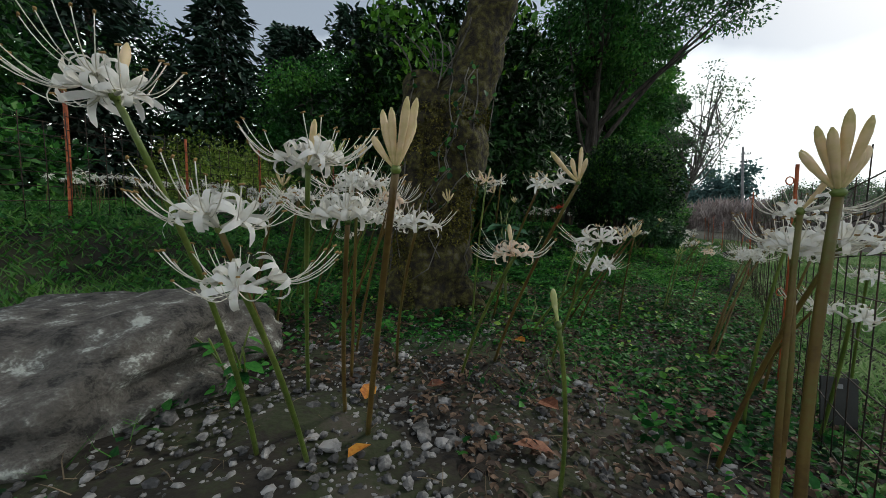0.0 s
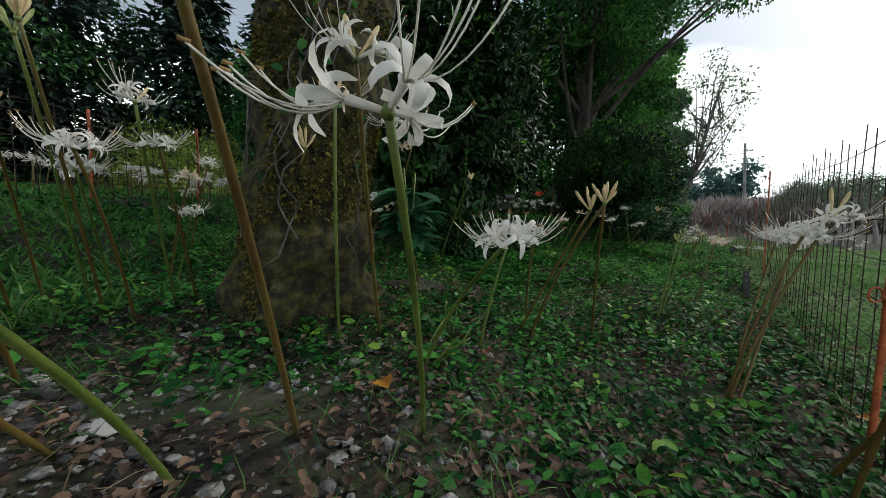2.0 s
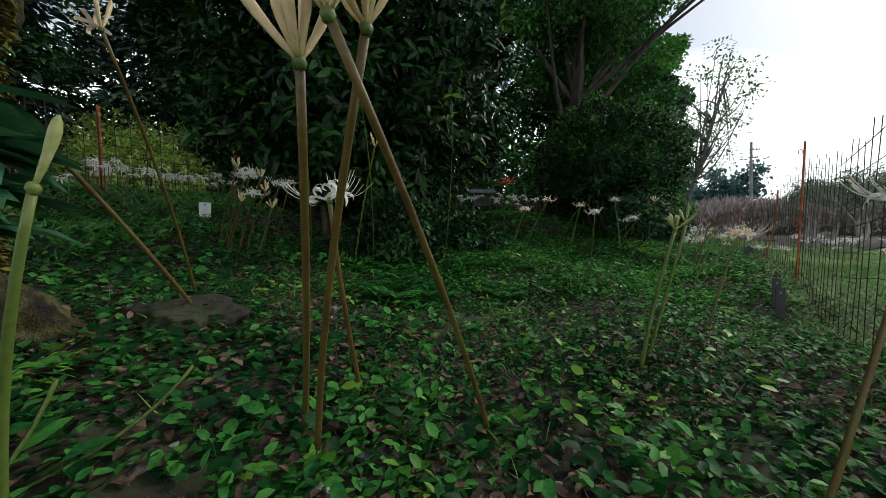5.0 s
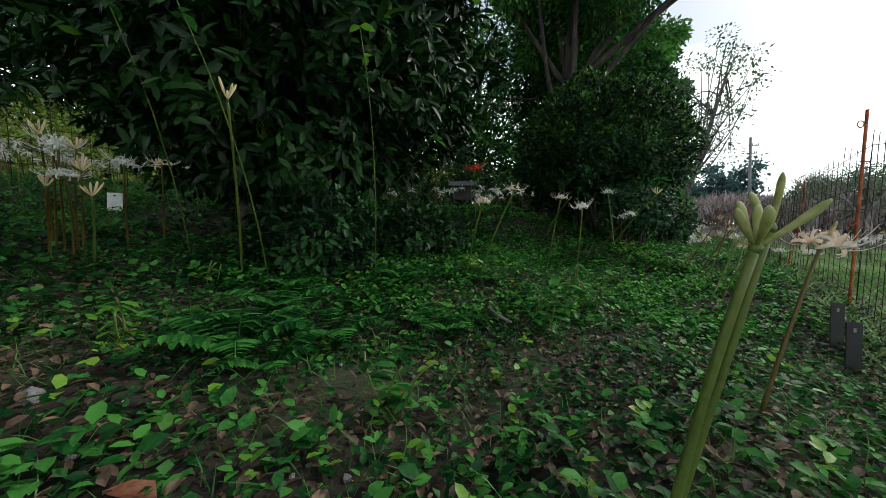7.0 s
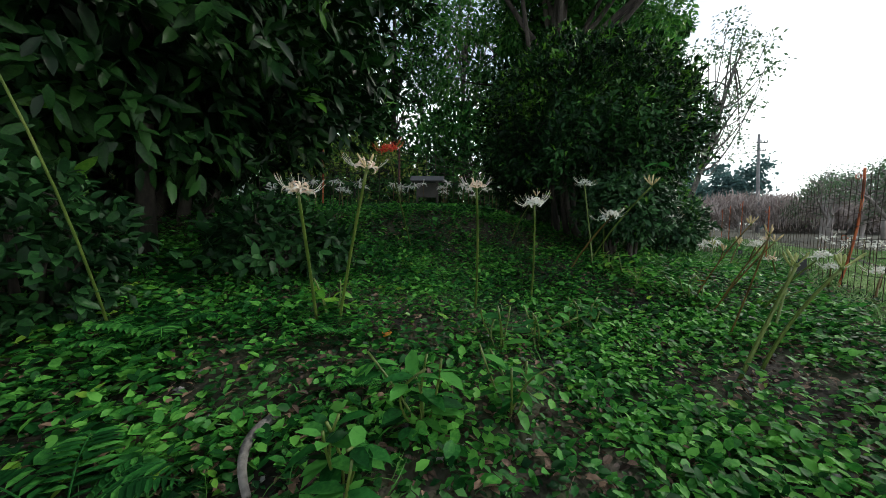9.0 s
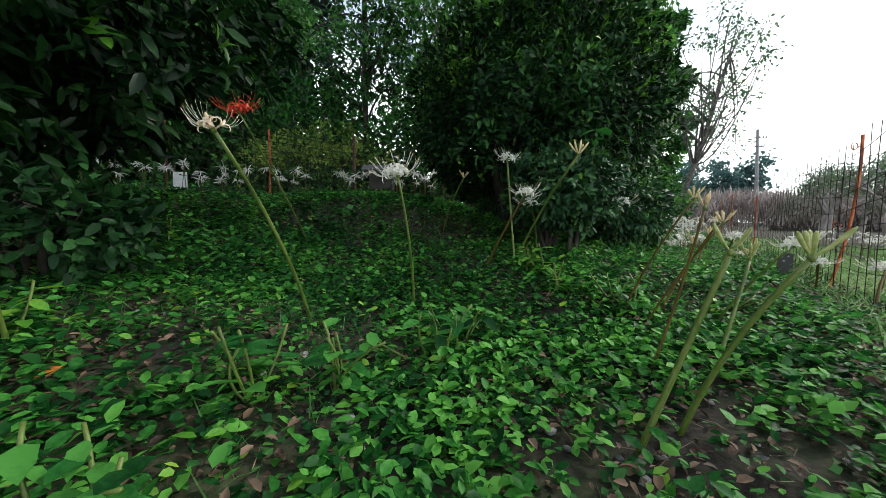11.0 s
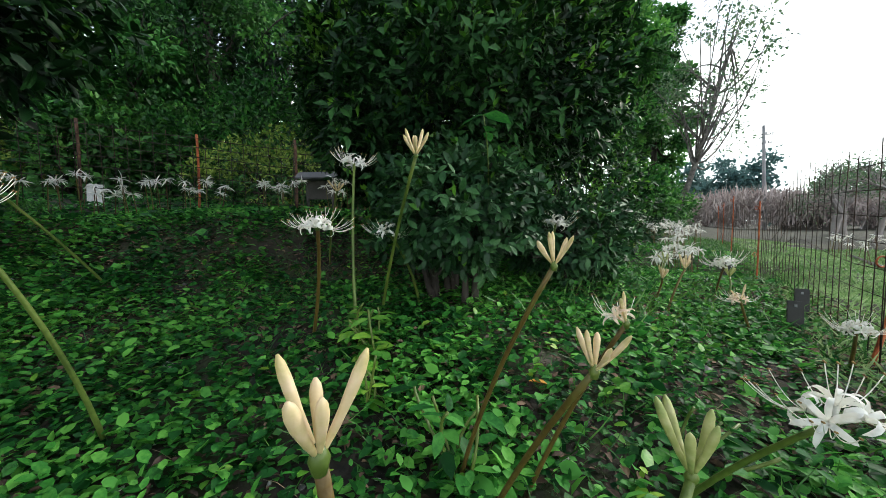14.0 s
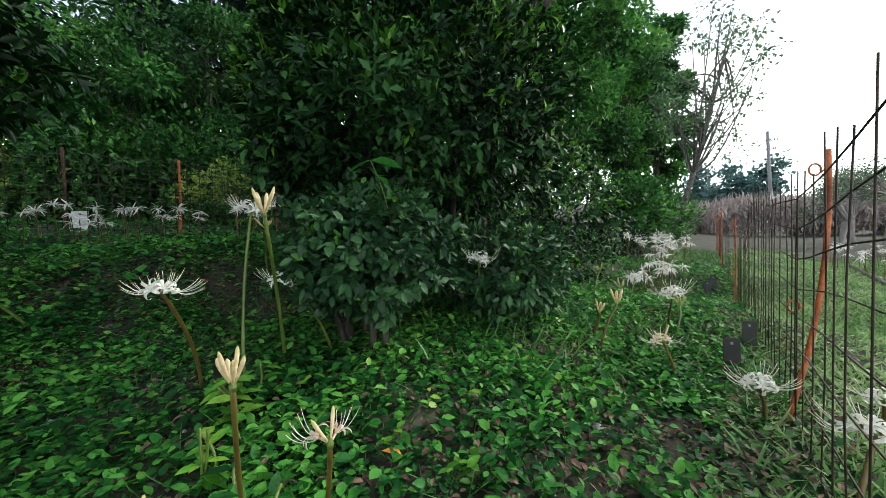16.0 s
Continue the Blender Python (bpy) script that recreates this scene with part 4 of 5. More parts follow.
def make_floret(seed, curl=2.6, spread=0.55, length=0.095, width=0.0135):
    """Petals, filaments and anthers of one floret that points along +x and opens outwards."""
    rng = np.random.default_rng(seed)
    petals, hairs, tips = [], [], []
    ax = Vector((0.93, 0, 0.36)).normalized()
    u = Vector((0, 1, 0))
    w = ax.cross(u)
    start = ax * 0.05
    for k in range(6):
        a = math.pi * k / 3 + 0.5 + rng.normal(0, 0.12)
        out = u * math.cos(a) + w * math.sin(a)
        d = (ax * (1 - spread) + out * spread + Vector((0, 0, 0.12))).normalized()
        side = d.cross(ax).normalized()
        if d.cross(side).dot(out) < 0:
            side = -side
        petals.append(petal_data(rng, start, d, side, length * rng.uniform(0.9, 1.1), width * rng.uniform(0.85, 1.15), curl * rng.uniform(0.75, 1.15)))
    throat = tube_data([Vector((0, 0, 0)), ax * 0.02, start], [0.004, 0.005, 0.007], 6)
    for k in range(6):
        a = -0.55 + 1.1 * k / 5 + rng.normal(0, 0.08)
        h = Vector((math.cos(a), math.sin(a), 0))
        p1 = start + h * rng.uniform(0.11, 0.15) + Vector((0, 0, rng.uniform(0.01, 0.075)))
        hairs.append(tube_data(bent(start, p1, Vector((0, 0, -0.028)), 7), 0.0013, 4))
        tips.append(tube_data([p1 - Vector((0.004, 0.003, 0)), p1 + Vector((0.004, 0.003, 0.002))], 0.0025, 5))
    return [raw_mesh("floret", *throat, True), raw_mesh("stamens", *merge(hairs), True), None] + [raw_mesh("petal", *q, True) for q in petals] + [raw_mesh("anther", *q, True) for q in tips]


def make_bud(seed, length=0.10, r=0.010):
    """A closed bud along +x that bends upwards."""
    rng = np.random.default_rng(seed)
    ax = Vector((0.55, 0, 0.83)).normalized()
    pts = [Vector((0, 0, 0)), ax * 0.02] + [ax * (0.02 + length * t) + Vector((-0.012 * t * t, 0, 0)) for t in (0.15, 0.35, 0.55, 0.75, 0.9, 1.0)]
    return raw_mesh("bud", *tube_data(pts, [0.0035, 0.0045, 0.006, r * 0.8, r, r * 1.05, r * 0.8, r * 0.25], 8), True)


FLORETS = [make_floret(s, c, sp) for s, c, sp in ((1, 3.6, 0.5), (2, 3.0, 0.45), (3, 4.0, 0.55), (4, 2.5, 0.38))]
BUDS = [make_bud(s, l, r) for s, l, r in ((1, 0.115, 0.0085), (2, 0.085, 0.009), (3, 0.135, 0.0085))]
WHITE_SETS = {}


def floret_mesh(i, j, mat):
    """The same meshes once for each petal colour."""
    key = (i, j, mat.name)
    if key not in WHITE_SETS:
        me = (BUDS[i] if j < 0 else FLORETS[i][j]).copy()
        me.materials.append(mat)
        WHITE_SETS[key] = me
    return WHITE_SETS[key]


LILY_LABELS = {"white": "white spider lily with curled petals on a tall bare stem", "blush": "cream spider lily blushed pink, half open on its stem",
               "bud": "spider lily with cream buds still closed on its stem", "green": "spider lily with green closed bud on its stem", "red": "red spider lily on a tall bare stem"}
LILY_COUNT = [0]


def lily(bx, by, hx, hy, hz, look_="white", size=1.0, florets=5, buds=0, r=0.0085, group="spider lilies"):
    """A lily from its foot on the ground to the top of its stem."""
    LILY_COUNT[0] += 1
    rng = np.random.default_rng(1000 + LILY_COUNT[0])
    z0 = ground(bx, by)
    ob = thing("red_spider_lily" if look_ == "red" else "spider_lily", LILY_LABELS[look_], "flower", (bx, by, z0), group)
    top = Vector((hx - bx, hy - by, hz - z0))
    bow = Vector((-top.x * 0.06 + rng.normal(0, 0.012), -top.y * 0.06 + rng.normal(0, 0.012), 0.02))
    tube("stem", bent((0, 0, -0.03), top, bow, 9), np.linspace(r * 1.35, r, 10), M_STEM_GREEN if look_ in ("green",) or rng.random() < 0.3 else M_STEM, ob, 8)
    petal = {"white": M_PETAL, "blush": M_BLUSH, "red": M_REDPETAL}.get(look_, M_PETAL)
    hair = M_REDPETAL if look_ == "red" else M_STAMEN
    a0 = rng.uniform(0, 6.28)
    for k in range(florets):
        i = int(rng.integers(0, 4))
        m = Matrix.Translation(top) @ Matrix.Rotation(a0 + 6.283 * k / max(1, florets + (buds > 0)) + rng.normal(0, 0.15), 4, "Z") @ Matrix.Rotation(-rng.uniform(-0.25, 0.3), 4, "Y") @ Matrix.Scale(size * rng.uniform(0.9, 1.1), 4)
        fl = part("floret", floret_mesh(i, 0, petal), None, ob)
        fl.matrix_basis = m
        for j in range(3, 9):
            part("petal", floret_mesh(i, j, petal), None, fl)
        part("stamen_tuft", floret_mesh(i, 1, hair), None, fl)
        for j in range(9, 15):
            part("anther", floret_mesh(i, j, M_ANTHER), None, fl)
    for k in range(buds):
        i = int(rng.integers(0, 3))
        b = part("bud", floret_mesh(i, -1, M_GREENBUD if look_ == "green" else (M_BUD if look_ != "red" else M_REDPETAL)), None, ob)
        b.matrix_basis = Matrix.Translation(top) @ Matrix.Rotation(a0 + 2.4 * k, 4, "Z") @ Matrix.Rotation(-rng.uniform(-0.3, 0.3), 4, "Y") @ Matrix.Scale(size * rng.uniform(0.9, 1.15), 4)
    v, f = tube_data([top - Vector((0, 0, 0.012)), top, top + Vector((0, 0, 0.012))], [r, r * 1.5, r * 0.8], 8)
    part("stem_head", raw_mesh("stem_head", v, f, True), M_STEM_GREEN, ob)
    return ob


lily(0.93, 2.80, 0.930, 1.900, 1.480, "white", 1.36, 3, 0, 0.0085)
lily(0.42, 2.70, 0.700, 1.680, 1.800, "bud", 1.36, 1, 4, 0.009)
lily(0.56, 3.77, 0.720, 2.540, 1.850, "white", 1.19, 2, 2, 0.0085)
lily(0.13, 2.42, 0.360, 1.600, 1.420, "blush", 1.19, 3, 1, 0.0085)
lily(0.89, 3.40, 1.261, 2.657, 1.234, "white", 1.19, 5, 0, 0.0085)
lily(0.51, 1.29, 0.341, 0.854, 1.289, "green", 1.12, 0, 1, 0.007)
lily(0.74, 5.26, 0.644, 3.866, 2.028, "white", 0.94, 2, 1, 0.0085)
lily(0.31, 3.62, 0.411, 3.300, 1.985, "blush", 1.15, 3, 2, 0.0085)
lily(-0.85, 1.36, -0.804, 0.720, 1.897, "white", 1.1, 5, 1, 0.0085)
lily(-0.73, 1.54, -0.614, 0.799, 1.572, "white", 1.19, 5, 0, 0.0085)
lily(-0.61, 1.34, -0.523, 0.738, 1.416, "white", 1.19, 4, 0, 0.0085)
lily(-0.87, 2.00, -0.429, 0.962, 1.767, "white", 1.19, 5, 2, 0.0085)
lily(-0.40, 1.60, -0.130, 0.809, 1.734, "bud", 1.16, 0, 9, 0.011)
lily(-0.57, 1.78, -0.317, 1.000, 1.594, "white", 1.19, 5, 0, 0.0085)
lily(-0.37, 2.51, -0.135, 1.549, 1.560, "white", 1.1, 3, 0, 0.0085)
lily(1.02, 0.77, 1.016, 0.755, 1.671, "bud", 1.2, 0, 9, 0.012)
lily(1.30, 1.16, 1.298, 1.144, 1.489, "white", 1.19, 5, 0, 0.0085)
lily(1.44, 1.60, 1.361, 1.045, 1.510, "white", 1.19, 5, 0, 0.0085)
lily(1.14, 0.97, 1.124, 0.953, 1.630, "white", 1.1, 1, 1, 0.0085)
lily(2.48, 2.05, 1.986, 1.520, 1.122, "white", 1.1, 3, 0, 0.0085)
lily(3.66, 2.88, 3.037, 2.326, 1.187, "white", 1.1, 4, 0, 0.0085)
lily(-0.73, 2.65, -0.325, 1.907, 1.693, "blush", 1.19, 4, 1, 0.0085)
lily(-0.96, 2.89, -0.361, 2.101, 1.590, "white", 1.19, 5, 0, 0.0085)
lily(-1.56, 3.91, -0.698, 2.782, 2.118, "bud", 1.12, 0, 7, 0.0085)
lily(-1.25, 4.22, -0.588, 3.172, 1.923, "white", 1.02, 3, 2, 0.0085)
lily(-1.87, 4.11, -0.965, 2.985, 2.171, "green", 1.04, 0, 5, 0.0085)
lily(-1.22, 3.79, -0.695, 2.954, 1.641, "white", 1.1, 5, 0, 0.0085)
lily(-2.32, 3.95, -1.626, 3.158, 1.745, "white", 1.1, 4, 1, 0.0085)
lily(-1.88, 4.32, -1.329, 3.553, 1.631, "white", 1.1, 5, 0, 0.0085)
lily(-2.45, 4.29, -1.630, 3.370, 1.949, "bud", 1.04, 0, 7, 0.0085)
lily(-1.13, 4.30, -0.632, 3.361, 1.739, "white", 1.02, 4, 0, 0.0085)
lily(-0.64, 2.17, -0.463, 1.711, 1.778, "white", 1.27, 5, 0, 0.0085)
lily(-1.54, 2.93, -0.916, 2.058, 1.739, "white", 1.19, 4, 0, 0.0085)
lily(2.02, 2.10, 1.925, 1.760, 1.618, "white", 1.19, 4, 0, 0.0085)
lily(2.68, 2.68, 2.654, 2.348, 1.355, "white", 1.1, 4, 0, 0.0085)
lily(2.75, 2.84, 2.557, 2.226, 0.987, "white", 1.1, 3, 0, 0.0085)
lily(2.88, 3.48, 3.539, 3.843, 1.165, "white", 1.1, 5, 0, 0.0085)
lily(3.51, 4.23, 3.907, 4.347, 1.196, "white", 1.1, 5, 0, 0.0085)
lily(2.46, 4.66, 2.078, 3.653, 1.434, "bud", 1.04, 0, 6, 0.0085)
lily(-0.70, 4.68, 0.041, 3.803, 1.820, "bud", 0.96, 0, 6, 0.0085)
lily(0.17, 5.94, 0.690, 4.720, 2.000, "blush", 1.02, 1, 3, 0.0085)
lily(1.68, 4.46, 2.010, 3.710, 1.390, "bud", 1.04, 0, 6, 0.0085)
lily(1.77, 4.36, 2.120, 3.720, 1.450, "bud", 1.04, 0, 6, 0.0085)
lily(1.27, 3.83, 1.472, 3.767, 1.187, "green", 1.04, 0, 1, 0.0085)
lily(1.84, 4.78, 1.820, 4.400, 1.210, "white", 0.94, 3, 0, 0.0085)
lily(2.87, 3.55, 3.166, 3.424, 1.230, "white", 1.27, 5, 0, 0.0085)
lily(2.84, 3.51, 3.282, 3.380, 1.337, "white", 1.19, 3, 2, 0.0085)
lily(-2.68, 6.36, -1.807, 5.512, 1.989, "white", 1.02, 4, 0, 0.0085)
lily(-2.21, 5.35, -1.443, 4.694, 1.711, "blush", 1.02, 2, 3, 0.0085)
lily(-1.83, 4.93, -1.277, 4.474, 1.383, "white", 1.02, 4, 0, 0.0085)
lily(0.93, 8.00, 1.440, 7.040, 2.000, "bud", 0.96, 0, 5, 0.0085)
lily(-0.57, 8.38, -0.008, 7.783, 1.650, "white", 1.02, 4, 0, 0.0085)
lily(-0.72, 9.06, -0.151, 8.393, 1.748, "blush", 1.02, 3, 0, 0.0085)
lily(-1.06, 8.09, -0.329, 7.396, 1.831, "bud", 0.96, 0, 6, 0.0085)
lily(-0.85, 7.99, -0.178, 7.386, 1.707, "white", 1.02, 4, 0, 0.0085)
lily(-0.65, 7.86, -0.131, 7.370, 1.496, "white", 1.02, 4, 0, 0.0085)
lily(-0.71, 7.99, -0.029, 7.386, 1.710, "bud", 0.96, 0, 6, 0.0085)
lily(-0.76, 7.77, -0.278, 7.363, 1.408, "bud", 0.96, 0, 6, 0.0085)
lily(-0.55, 7.88, 0.016, 7.373, 1.541, "bud", 0.96, 0, 6, 0.0085)
lily(-0.94, 7.99, -0.221, 7.390, 1.748, "white", 1.02, 4, 0, 0.0085)
lily(-0.32, 7.74, 0.105, 7.357, 1.331, "bud", 0.96, 0, 6, 0.0085)
lily(3.48, 5.28, 3.64, 5.24, 1.10, "green", 1.0, 0, 6, 0.010)
lily(3.62, 5.45, 3.80, 5.38, 1.14, "green", 1.0, 0, 2, 0.009)
lily(6.36, 8.70, 6.60, 8.48, 0.94, "green", 0.85, 0, 5, 0.009)
lily(4.61, 6.23, 4.837, 6.224, 1.029, "blush", 1.19, 3, 1, 0.0085)
lily(3.27, 8.88, 3.400, 8.300, 1.350, "blush", 0.80, 4, 0, 0.0085)
lily(3.42, 8.89, 3.760, 8.390, 1.500, "blush", 0.75, 2, 3, 0.0085)
lily(4.50, 9.69, 4.430, 8.870, 1.440, "blush", 0.70, 3, 1, 0.0085)
lily(5.16, 10.20, 5.080, 9.830, 1.370, "white", 1.10, 5, 0, 0.0085)
lily(3.67, 11.71, 3.500, 10.610, 2.050, "red", 1.1, 5, 0, 0.0085)
lily(6.47, 11.40, 6.309, 11.047, 1.239, "white", 1.02, 4, 0, 0.0085)
lily(9.51, 14.34, 9.706, 14.614, 0.839, "green", 1.04, 0, 6, 0.0085)
lily(9.24, 12.98, 9.418, 13.206, 0.784, "green", 1.04, 0, 6, 0.0085)
lily(9.56, 12.41, 9.754, 12.602, 0.690, "green", 1.04, 0, 6, 0.0085)
lily(10.23, 14.69, 10.470, 15.012, 0.673, "white", 1.1, 4, 0, 0.0085)
lily(5.82, 10.91, 6.100, 10.350, 1.290, "white", 0.82, 5, 0, 0.0085)
lily(6.12, 10.87, 6.063, 11.129, 1.713, "white", 0.85, 5, 0, 0.0085)
lily(6.20, 11.22, 6.560, 10.420, 1.630, "bud", 0.96, 0, 6, 0.0085)
lily(6.55, 9.22, 6.630, 9.000, 1.120, "bud", 0.60, 0, 5, 0.006)
lily(6.74, 9.94, 6.970, 9.560, 1.200, "bud", 0.62, 0, 6, 0.006)
lily(6.97, 9.89, 7.160, 9.600, 1.050, "blush", 0.52, 2, 2, 0.006)
lily(6.77, 9.72, 6.970, 9.320, 1.050, "bud", 0.6, 0, 5, 0.006)
lily(7.29, 9.75, 7.440, 9.390, 0.920, "white", 0.75, 4, 0, 0.006)
lily(9.06, 11.45, 8.900, 11.400, 0.700, "blush", 0.78, 3, 2, 0.0085)
lily(9.23, 10.96, 9.020, 10.750, 0.660, "white", 0.82, 5, 0, 0.0085)
lily(9.62, 10.75, 9.50, 10.62, 0.64, "white", 0.82, 4, 0, 0.0085)
lily(6.15, 8.62, 6.400, 8.550, 0.950, "green", 0.8, 0, 2, 0.01)
lily(6.82, 9.13, 7.160, 9.354, 0.840, "green", 0.96, 0, 5, 0.0085)
lily(8.83, 10.11, 9.076, 10.272, 0.665, "white", 1.02, 4, 0, 0.0085)
lily(8.60, 11.81, 8.765, 11.833, 0.882, "bud", 0.96, 0, 5, 0.0085)
lily(7.62, 11.95, 7.610, 11.760, 1.280, "white", 1.1, 5, 0, 0.0085)
lily(9.74, 12.79, 9.609, 12.484, 0.829, "white", 1.19, 5, 0, 0.0085)
lily(8.66, 12.14, 8.706, 12.056, 0.759, "bud", 0.96, 0, 5, 0.0085)
lily(5.35, 12.56, 5.639, 12.021, 1.624, "bud", 0.96, 0, 5, 0.0085)



def lily_bed(name, label, spots, seed, size=1.3):
    """Far lilies past counting."""
    rng = np.random.default_rng(seed)
    ob = thing(name, label, "flowers", (0, 0, 0), kind="stuff")
    stems, heads = [], []
    for x, y in spots:
        z = ground(x, y)
        h = rng.uniform(0.5, 0.85)
        t = Vector((x + rng.normal(0, 0.06), y + rng.normal(0, 0.06), z + h))
        stems.append(tube_data([Vector((x, y, z - 0.02)), t], 0.009, 4, False))
        heads.append(np.array(t))
    v, f = merge(stems)
    part("stems", raw_mesh("stems", v, f), M_STEM, ob)
    hp = np.repeat(np.array(heads), 18, 0)
    d = rng.normal(0, 1, hp.shape) * [1, 1, 0.5] + [0, 0, 0.15]
    scatter("petals", leaf_shape(0.16, 0.04, 0.5), hp, d, size * rng.uniform(0.07, 0.14, len(hp)), rng, M_PETAL, ob)
    return ob


def strip_spots(p, q, width, n, seed):
    rng = np.random.default_rng(seed)
    t, w = rng.random(n), rng.normal(0, width, n)
    dx, dy = q[0] - p[0], q[1] - p[1]
    l = math.hypot(dx, dy)
    return [(p[0] + dx * a - dy / l * b, p[1] + dy * a + dx / l * b) for a, b in zip(t, w)]


lily_bed("lily_bed", "bed of white spider lilies by the fence", strip_spots((10.8, 15.4), (14.4, 20.6), 0.3, 40, 1), 1)
lily_bed("lily_bed", "row of white spider lilies along the lane", strip_spots((12.6, 19.3), (17, 26), 0.4, 34, 2), 2)
lily_bed("lily_bed", "row of white spider lilies in the field", strip_spots((15.5, 14.2), (24, 25), 0.5, 36, 3), 3)
lily_bed("lily_bed", "bed of white spider lilies under the wood", strip_spots((-9.5, 8.0), (-3.2, 15.4), 0.7, 130, 4), 4)
lily_bed("lily_bed", "bed of white spider lilies along the back fence", strip_spots((-3.5, 15.2), (6, 16.6), 0.5, 60, 5), 5)


# ---- low plants ----
def fern(x, y, size, seed, mat=M_COVER):
    rng = np.random.default_rng(seed)
    ob = thing("fern", "small green fern with feathery fronds on the bank", "fern", (x, y, ground(x, y)), "ferns")
    v, f = leaf_shape(0.28, 0.03, 0.12)
    for k in range(6):
        a = k * 1.05 + rng.normal(0, 0.2)
        h = Vector((math.cos(a), math.sin(a), 0))
        side = Vector((-h.y, h.x, 0))
        L = size * rng.uniform(0.8, 1.15)
        lumps = [tube_data(bent((0, 0, 0), h * L * 0.85 + Vector((0, 0, L * 0.35)), Vector((0, 0, L * 0.22)), 8), 0.003, 4)]
        line = bent((0, 0, 0), h * L * 0.85 + Vector((0, 0, L * 0.35)), Vector((0, 0, L * 0.22)), 16)
        for i in range(3, 17):
            ll = L * 0.26 * math.sin(math.pi * (i / 17) ** 0.8) + 0.012
            for sgn in (-1, 1):
                d = (side * sgn + h * 0.35).normalized()
                s = d.cross(Vector((0, 0, 1))).normalized()
                lumps.append(([line[i] + (d * q[0] + s * q[1] + Vector((0, 0, 1)) * q[2]) * ll for q in v], f))
        vv, ff = merge(lumps)
        part("frond", raw_mesh("frond", vv, ff), mat, ob)
    return ob


def leafy_plant(name, label, x, y, h, n, size, mat, seed, shape=LONGLEAF, stems=3, spread=0.2, low=0.35):
    """Upright stems with a whorl of leaves."""
    rng = np.random.default_rng(seed)
    ob = thing(name, label, "plant", (x, y, ground(x, y)))
    for s in range(stems):
        top = Vector((rng.normal(0, spread), rng.normal(0, spread), h * rng.uniform(0.75, 1.1)))
        line = bent((0, 0, -0.02), top, rng.normal(0, 0.03, 3), 8)
        tube("stem", line, 0.006, M_STEM_GREEN, ob, 6)
        m = n // stems
        t = rng.uniform(low, 1.0, m)
        p = np.array([line[int(q * 8)] for q in t])
        a = rng.uniform(0, 6.28, m)
        d = np.stack([np.cos(a), np.sin(a), rng.normal(-0.05, 0.25, m)], -1)
        scatter("leaves", shape, p, d, size * rng.uniform(0.6, 1.15, m), rng, mat, ob, tilt=0.2)
    return ob


fern(1.66, 6.97, 0.5, 1130)
fern(1.62, 6.61, 0.35, 1050)
fern(1.70, 7.31, 0.55, 860)
fern(1.55, 7.78, 0.4, 980)
fern(2.18, 6.99, 0.45, 910)
fern(2.50, 8.41, 0.4, 1230)
fern(3.79, 8.19, 0.22, 1565)
fern(2.99, 7.40, 0.4, 1110)
fern(1.79, 6.47, 0.5, 1155)
fern(2.01, 6.38, 0.35, 1210)
fern(3.50, 8.68, 0.3, 1520)
fern(2.44, 8.28, 0.3, 1320)
fern(1.58, 7.52, 0.25, 1100)
leafy_plant("broadleaf_plant", "dark green broad-leaved plant beside the mossy trunk", 0.78, 4.15, 1.2, 130, 0.3, M_BROAD, 7, LONGLEAF, 4, 0.1, 0.7)
leafy_plant("seedling", "yellow-green leafy seedling on the bank", 3.36, 8.88, 0.35, 30, 0.12, M_LIME, 1500, OVALLEAF, 3, 0.07)
leafy_plant("seedling", "yellow-green leafy seedling on the bank", 0.39, 9.20, 0.4, 30, 0.13, M_LIME, 930, OVALLEAF, 3, 0.07)
leafy_plant("seedling", "yellow-green leafy seedling on the bank", 0.83, 7.67, 0.25, 14, 0.12, M_LIME, 1040, OVALLEAF, 3, 0.07)
leafy_plant("seedling", "yellow-green leafy seedling on the bank", 1.06, 6.55, 0.25, 16, 0.12, M_LIME, 850, OVALLEAF, 3, 0.07)
leafy_plant("seedling", "yellow-green leafy seedling on the bank", 6.33, 10.55, 0.3, 18, 0.12, M_LIME, 2050, OVALLEAF, 3, 0.07)
leafy_plant("seedling", "yellow-green leafy seedling on the bank", 6.26, 10.71, 0.3, 18, 0.12, M_LIME, 2045, OVALLEAF, 3, 0.07)
leafy_plant("seedling", "yellow-green leafy seedling on the bank", 6.32, 10.24, 0.3, 16, 0.12, M_LIME, 2070, OVALLEAF, 3, 0.07)
leafy_plant("seedling", "yellow-green leafy seedling on the bank", 2.67, 10.73, 0.4, 30, 0.14, M_LIME, 1310, OVALLEAF, 3, 0.07)
leafy_plant("low_plant", "fresh green leafy plant growing from the litter", 1.07, 3.92, 0.25, 24, 0.13, M_COVER, 980, OVALLEAF, 5, 0.12)
leafy_plant("low_plant", "fresh green leafy plant growing from the litter", -1.25, 1.86, 0.4, 30, 0.13, M_COVER, 360, OVALLEAF, 5, 0.12)
leafy_plant("low_plant", "fresh green leafy plant growing from the litter", -1.61, 3.37, 0.3, 24, 0.12, M_COVER, 480, OVALLEAF, 5, 0.12)
leafy_plant("low_plant", "fresh green leafy plant growing from the litter", 0.91, 3.41, 0.25, 24, 0.14, M_COVER, 780, OVALLEAF, 5, 0.12)
leafy_plant("low_plant", "fresh green leafy plant growing from the litter", 4.12, 7.93, 0.4, 40, 0.14, M_COVER, 1660, OVALLEAF, 5, 0.12)
leafy_plant("low_plant", "fresh green leafy plant growing from the litter", 4.56, 8.13, 0.35, 40, 0.13, M_COVER, 1800, OVALLEAF, 5, 0.12)
